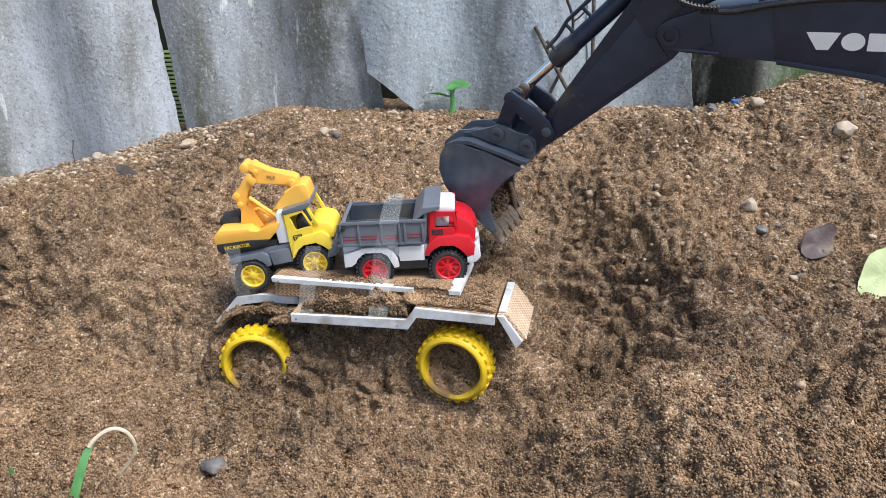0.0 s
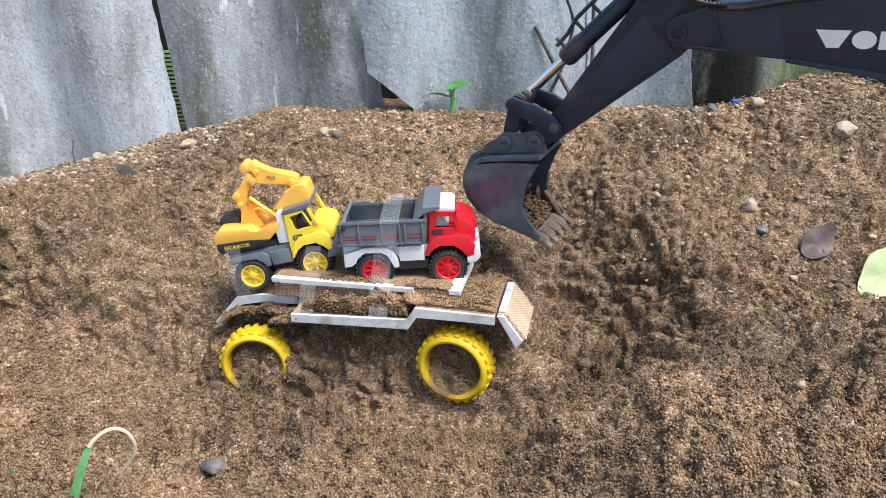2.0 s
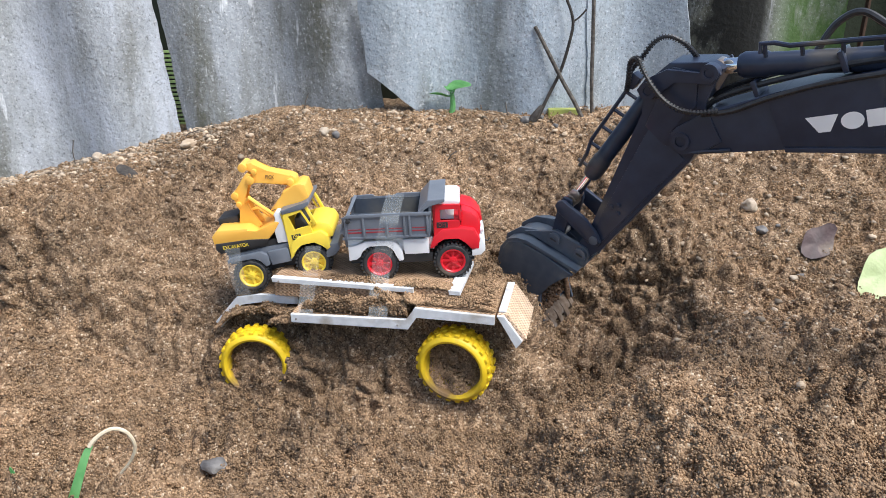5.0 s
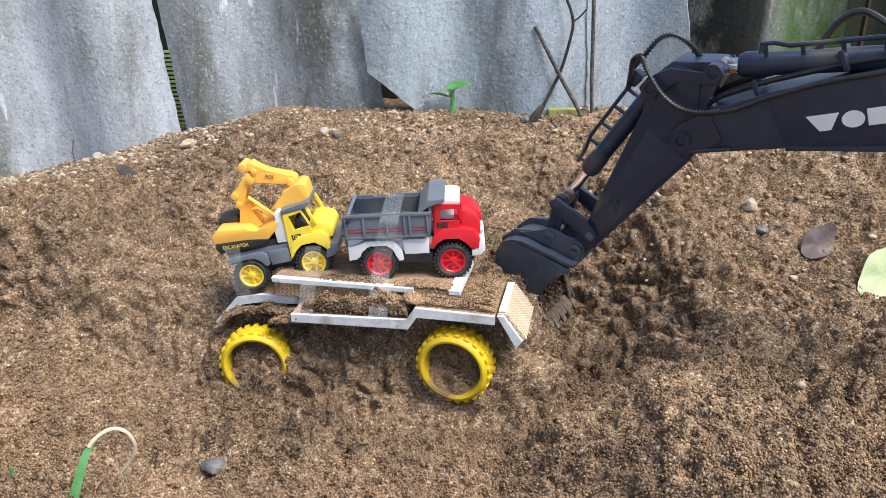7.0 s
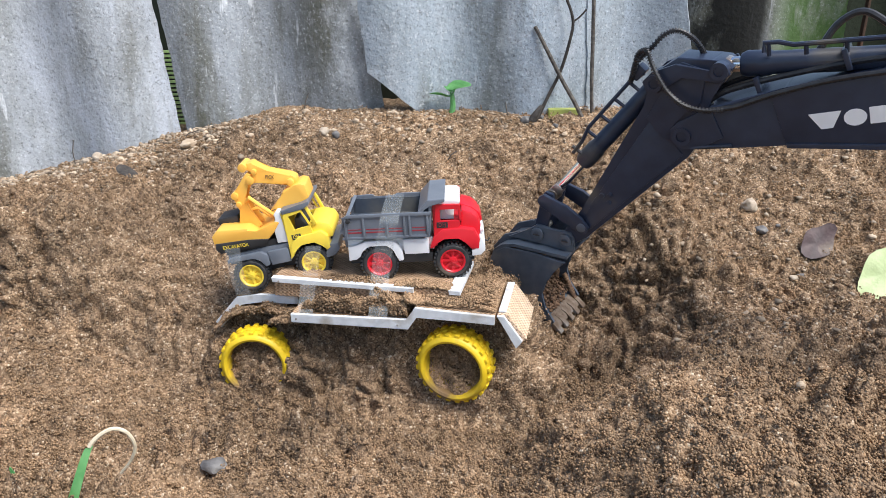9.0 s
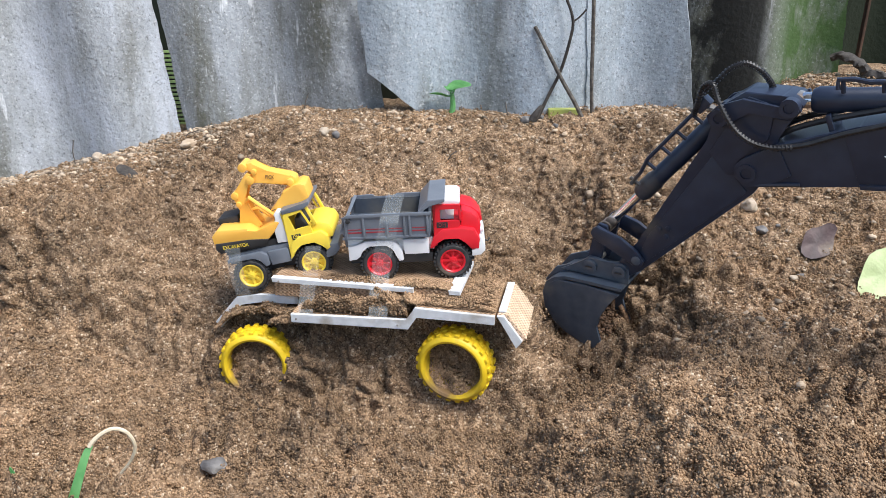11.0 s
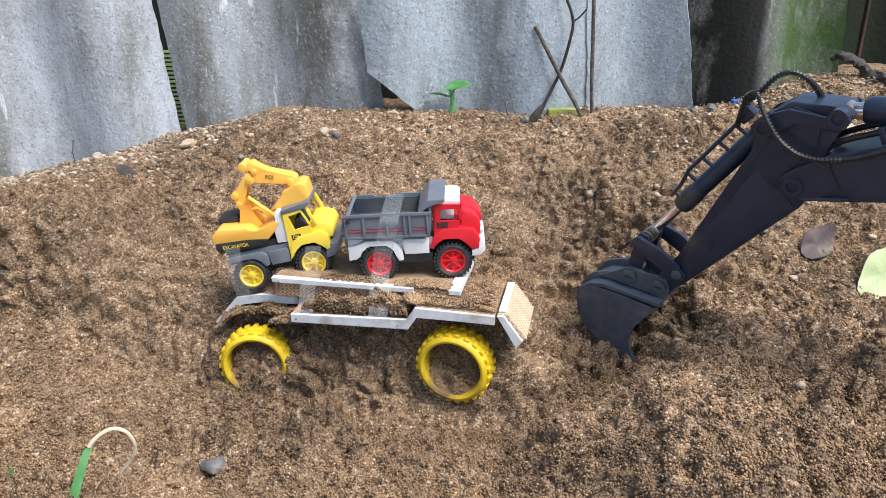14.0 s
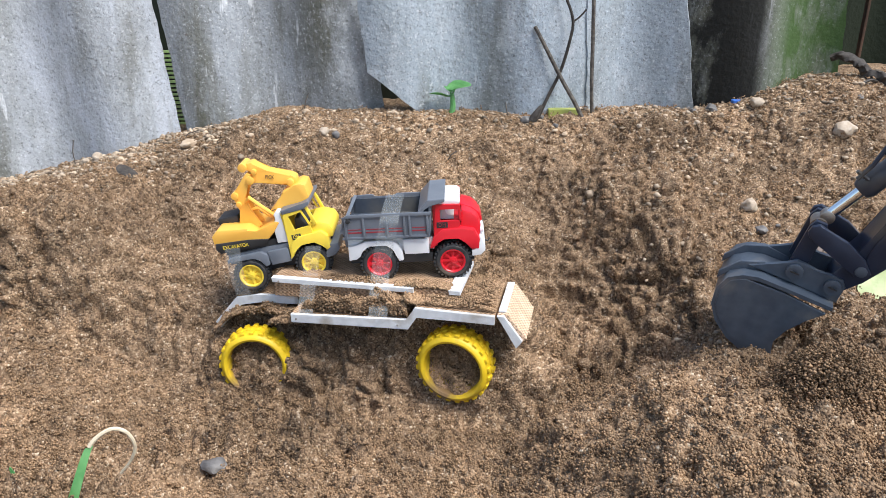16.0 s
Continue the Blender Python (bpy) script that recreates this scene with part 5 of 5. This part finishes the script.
def small_things():
    stone(0.443, 0.834, 0.0115, STONE_W, "smooth tan pebble on the sand bank", (1.25, 0.9, 0.8), 1)
    stone(0.323, 0.767, 0.0085, STONE_W, "pale angular stone on the sand", (1.1, 0.9, 0.8), 2)
    stone(-0.430, 0.930, 0.0085, STONE_W, "white angular stone by the fence", (1.3, 0.8, 0.7), 3)
    stone(-0.447, 0.932, 0.0050, STONE_W, "small white stone by the fence", (1.0, 0.9, 0.8), 4)
    stone(-0.138, 0.875, 0.0060, STONE_W, "pale stone on the bank", (0.9, 0.9, 0.9), 5)
    stone(-0.124, 0.873, 0.0052, STONE_D, "grey stone on the bank", (1.0, 0.8, 0.9), 6)
    stone(-0.304, 0.900, 0.0100, PEBBLE, "tan flat stone by the fence", (1.3, 0.9, 0.55), 7)
    stone(0.328, 0.740, 0.0060, STONE_D, "blue-grey pebble in the sand", (1.2, 0.9, 0.7), 8)
    stone(-0.183, 0.506, 0.0085, STONE_D, "dark stone sunk in the sand", (1.2, 0.9, 0.7), 9)
    stone(-0.281, 0.459, 0.0045, STONE_W, "small white pebble in the sand", (1.1, 0.9, 0.7), 10)
    stone(0.16, 0.80, 0.0050, PEBBLE, "tan pebble on the bank", (1.1, 0.9, 0.8), 11)
    stone(0.325, 0.925, 0.0062, STONE_D, "grey stone below the fence", (1.2, 0.9, 0.8), 12)
    stone(0.375, 0.915, 0.0075, STONE_W, "pale stone below the fence", (1.1, 0.9, 0.8), 13)
    stone(0.100, 0.920, 0.0055, STONE_D, "dark stone below the fence", (1.1, 0.9, 0.8), 14)
    stone(0.255, 0.47, 0.0034, PEBBLE, "small pale stone in the sand", (1.1, 0.9, 0.8), 15)
    r = random.Random(6)
    for k in range(36):
        x = r.uniform(-0.5, 0.5)
        y = 0.94 - abs(r.gauss(0, 0.05)) if k < 30 else r.uniform(0.6, 0.9)
        if k >= 30:
            x = r.uniform(0.24, 0.46)
        stone(x, y, r.uniform(0.0020, 0.0042), (STONE_W, PEBBLE, STONE_D, PEBBLE)[k % 4], "small loose stone on the sand bank", (1.2, 0.9, 0.75), 20 + k)
    seedling(0.010, 0.936)
    # bent grass blade in the foreground
    z = gz(-0.262, 0.446)
    pts = curve_points([(-0.2646, 0.44, 0.0269), (-0.2581, 0.444, 0.046), (-0.251, 0.449, 0.065), (-0.2439, 0.452, 0.0743), (-0.2331, 0.455, 0.0793), (-0.2248, 0.458, 0.0733), (-0.2222, 0.46, 0.0607), (-0.2279, 0.462, 0.0468), (-0.2382, 0.464, 0.0336)], 5)
    k = len(pts)
    rows = [((p.x, p.y, p.z), 0.0032 * (1 - i / k) ** 1.4 + 0.0011, 0.0012) for i, p in enumerate(pts)]
    g = thing("grass_blade", pose(0, 0, 0), "bent grass blade, green below and dry above", "grass")
    cut = int(k * 0.27)
    lower = leaf_blade("green_base", rows[:cut + 1], LEAF, "", "")
    upper = solid("dry_tip", tube(pts[cut:], 0.0017, 7, taper=0.6), STRAW, "dry straw-coloured tip", smooth=True)
    lower.parent = upper.parent = g
    for o in (lower, upper):
        if "category" in o:
            del o["category"]
    z = gz(-0.325, 0.44)
    leaf_blade("grass_blade", [((-0.297 - 0.002 * i, 0.44, z - 0.012 + 0.006 * i), 0.003 - 0.0008 * i, 0.001) for i in range(4)], LEAF, "short green grass blade at the pit edge", "grass")
    flat_leaf("dry_leaf", oval(0.0200, 0.0145, 18, 0.3), pose(0.374, 0.714, gz(0.374, 0.714) + 0.010, 48, 0, -6) @ pose(0, 0, 0, 0, 0, 50), DRYLEAF, "curled purple-brown dead leaf on the sand", 12)
    flat_leaf("pale_leaf", oval(0.031, 0.019, 20, 0.35), pose(0.416, 0.664, gz(0.416, 0.664) + 0.014, 52, 0, -14) @ pose(0, 0, 0, 0, 0, 62), PALELEAF, "pale yellow-green fallen leaf on the sand", 5)
    flat_leaf("dead_leaf", oval(0.017, 0.007, 14), pose(-0.343, 0.807, gz(-0.343, 0.807) + 0.004, 15, 20, -25), ROOT, "black rotten leaf on the sand", 10)
    solid("green_board", box(0.128, 0.165, 0.925, 0.937, gz(0.14, 0.93) - 0.02, gz(0.14, 0.93) + 0.006, 0.001), MOSSY, "mossy green board edge under the fence", "board")
    solid("plastic_scrap", box(0, 0.013, 0, 0.006, 0, 0.004, 0.001), BLUE, "blue plastic scrap below the fence", "litter", m=pose(0.352, 0.93, gz(0.352, 0.93), 10, 0, 15))
    fy = FY - 0.030
    solid("twig", tube(curve_points([(0.108, fy, 0.305), (0.122, fy - 0.004, 0.280), (0.141, fy - 0.006, 0.246), (0.158, fy - 0.012, 0.218), (0.170, fy - 0.016, 0.196)], 8), 0.0022, 8, taper=1.2), TWIG, "grey dry stick leaning on the fence", "twig", smooth=True)
    rt = thing("dead_vine", pose(0, 0, 0), "black dead vine climbing the fence", "vine")
    part("vine_stem", tube(curve_points([(0.114, fy - 0.01, 0.196), (0.126, fy - 0.004, 0.222), (0.141, fy, 0.254), (0.150, fy, 0.290), (0.152, fy, 0.312), (0.143, fy, 0.336), (0.130, fy, 0.36)], 8), 0.0022, 8, taper=0.7), ROOT, rt)
    part("vine_branch", tube(curve_points([(0.152, fy, 0.310), (0.160, fy, 0.316), (0.167, fy, 0.324)], 6), 0.0012, 6), ROOT, rt)
    part("vine_knot", tube(curve_points([(0.108, fy - 0.012, 0.196), (0.113, fy - 0.012, 0.205), (0.119, fy - 0.008, 0.213)], 5), 0.0058, 8, taper=0.4), ROOT, rt)
    solid("thin_cane", tube(curve_points([(0.183, fy, 0.19), (0.179, fy, 0.24), (0.1765, fy, 0.30), (0.170, fy, 0.42)], 8), 0.0023, 8), TWIG, "thin brown cane standing against the fence", "twig", smooth=True)
    bm = tube(curve_points([(0.468, 0.945, 0.267), (0.478, 0.938, 0.271), (0.490, 0.932, 0.266), (0.497, 0.927, 0.261), (0.505, 0.922, 0.251), (0.518, 0.914, 0.249), (0.530, 0.905, 0.243), (0.57, 0.89, 0.245)], 8), 0.0042, 10, taper=1.7)
    for v in bm.verts:
        v.co *= 1 + 0.006 * noise.noise(v.co * 160)
        v.co.z += 0.0022 * noise.noise(v.co * 120 + Vector((3, 1, 7)))
    solid("branch", bm, ROOT, "dark gnarled dead branch on the bank", "branch", smooth=True)
    solid("twig", tube(curve_points([(0.515, 0.915, 0.243), (0.498, 0.905, 0.247), (0.484, 0.900, 0.240)], 5), 0.0018, 6), ROOT, "black twig on the bank", "twig", smooth=True)
    for x, y, a, L in ((-0.17, 0.935, 78, 0.022), (-0.32, 0.925, 20, 0.02), (-0.46, 0.93, 88, 0.03), (0.08, 0.935, 110, 0.016), (0.005, 0.86, 40, 0.012), (-0.22, 0.74, 20, 0.012)):
        z = gz(x, y)
        solid("twig", tube([(x, y, z - 0.002), (x + L * 0.5 * math.cos(radians(a)), y - 0.002, z + 0.002 + L * 0.5 * math.sin(radians(a))), (x + L * math.cos(radians(a)) + 0.002, y, z + 0.002 + L * math.sin(radians(a)))], 0.0007, 6), TWIG, "thin dry twig stuck in the sand", "twig")


ground()
fence()
wagon()
TRUCK = dump_truck()
YTRUCK = yellow_truck()
tapes()
load_of_sand()
scatter()
small_things()


def heap(name, seed, n, rx, ry, rz, label):
    r = np.random.RandomState(seed)
    u = r.normal(0, 0.5, (n, 2))
    d = np.clip(1 - (u ** 2).sum(1), 0, 1)
    xyz = np.stack([u[:, 0] * rx, u[:, 1] * ry, rz * d * r.uniform(0.2, 1, n)], -1)
    ob = blob_mesh(name, xyz, 0.0007 + 0.0010 * r.uniform(0, 1, n) ** 3, GRAIN, 0.9, seed, 0.3, 0)
    return tagged(ob, label, "sand", kind="stuff")


SPILL = heap("pushed_sand", 31, 14000, 0.056, 0.056, 0.052, "loose brown sand pushed along by the bucket")


def hinge(o, p, a):
    """The place of a point of a part that stands at o, turned by a."""
    c, s = math.cos(a), math.sin(a)
    return (o[0] + p[0] * c - p[1] * s, o[1] + p[0] * s + p[1] * c)


def at(o, a):
    return pose(o[0], 0, o[1], 0, -math.degrees(a), 0)


def root(x, y, z, yaw):
    c, s = math.cos(radians(yaw)), math.sin(radians(yaw))
    u, n = Vector((-c, -s, 0)), Vector((s, -c, 0))
    up = Vector((0, 0, math.cos(LEAN))) - n * math.sin(LEAN)
    y_axis = up.cross(u)
    m = Matrix.Identity(4)
    for i, v in enumerate((u, y_axis, up, Vector((x, y, z)))):
        m[0][i], m[1][i], m[2][i] = v
    return m


def motions():
    # time; elbow x, y, z; heading
    base = [(0, 0.1711, 0.5953, 0.3333, -25.76), (0.5, 0.1718, 0.5958, 0.3347, -25.21), (1.5, 0.1770, 0.5929, 0.3356, -26.70), (2, 0.1752, 0.5892, 0.3365, -28.79), (2.5, 0.1732, 0.5888, 0.3237, -30.49), (3, 0.1722, 0.5953, 0.2811, -33.70), (3.5, 0.1824, 0.5973, 0.2611, -36.07), (4, 0.1907, 0.5991, 0.2529, -35.92), (6.5, 0.1906, 0.5985, 0.2514, -36.43), (7, 0.1913, 0.6004, 0.2522, -35.04), (7.5, 0.1915, 0.6015, 0.2548, -32.37), (9, 0.1918, 0.6025, 0.2546, -32.08), (11.5, 0.2381, 0.5583, 0.2325, -37.09), (13.5, 0.2347, 0.5503, 0.2345, -38.93), (14, 0.2581, 0.5410, 0.2324, -39.52), (14.5, 0.2718, 0.5271, 0.2411, -38.98), (15, 0.2890, 0.4945, 0.2586, -34.76), (15.5, 0.3216, 0.4865, 0.2751, -27.28), (16, 0.3760, 0.4721, 0.2727, -24.95)]
    # time; boom, stick, bucket in degrees
    joint = [(0, -10.94, -41.65, 14.84), (0.25, -10.23, -41.65, -4.49), (0.5, -10.23, -41.65, -4.49), (1.5, -10.50, -41.71, -6.56), (2, -10.69, -41.27, -8.78), (2.5, -13.33, -43.84, -6.77), (3, -20.30, -50.45, 16.32), (3.5, -23.60, -53.30, 15.91), (4, -25.66, -54.76, 20.08), (6.5, -25.49, -55.17, 18.64), (7, -25.50, -53.04, 14.12), (7.5, -24.32, -49.30, 2.0), (9, -24.23, -49.33, 1.8), (11.5, -24.23, -48.74, -2.0), (13.5, -24.23, -48.54, -2.4), (14, -24.23, -49.74, 4.33), (14.5, -24.23, -50.28, 6.27), (15, -24.23, -51.06, 13.03), (15.5, -24.23, -53.78, 19.38), (16, -24.23, -49.75, 16.89)]
    walk(EX, [(t, root(x, y, z, w)) for t, x, y, z, w in base])
    rows = {k: [] for k in ARMS}
    for t, b, s, k in joint:
        b, s, k = radians(b), radians(s), radians(k)
        A, K, C, T = (hinge((0, 0), p, s) for p in (S_A, S_K, S_C, S_T))
        B = (A[0] + L_AB * math.cos(k), A[1] + L_AB * math.sin(k))
        d = math.hypot(B[0] - K[0], B[1] - K[1])
        g = math.atan2(B[1] - K[1], B[0] - K[0])
        q = math.acos(max(-1, min(1, (L_LINK ** 2 + d * d - L_H ** 2) / (2 * L_LINK * d))))
        L = (K[0] + L_LINK * math.cos(g + q), K[1] + L_LINK * math.sin(g + q))
        Q = hinge((0, 0), B_Q, b)
        way = lambda p, r: math.atan2(r[1] - p[1], r[0] - p[0])
        for name, m in (("boom", at((0, 0), b)), ("stick", at((0, 0), s)), ("bucket", at(A, k)), ("link", at(K, way(K, L))), ("hlink", at(L, way(L, B))),
                        ("bbar", at(C, way(C, L))), ("brod", at(L, way(L, C))), ("sbar", at(Q, way(Q, T))), ("srod", at(T, way(T, Q)))):
            rows[name].append((t, m))
    for name, r in rows.items():
        walk(ARMS[name], r)
    m = TRUCK.matrix_basis.copy()
    before = pose(-0.0042, -0.001, -0.0062) @ m
    walk(TRUCK, [(0, before), (2.6, before), (2.72, m), (16, m)])
    m = YTRUCK.matrix_basis.copy()
    before = pose(0.0012, 0, -0.0004) @ m
    walk(YTRUCK, [(0, before), (2.6, before), (2.72, m), (16, m)])
    walk(SPILL, [(0, pose(0.19, 0.60, -0.035)), (13.5, pose(0.19, 0.60, -0.035)), (14.5, pose(0.218, 0.575, 0.056)), (15.0, pose(0.232, 0.560, 0.072)), (15.5, pose(0.252, 0.530, 0.078)), (16, pose(0.281, 0.466, 0.088))])


motions()
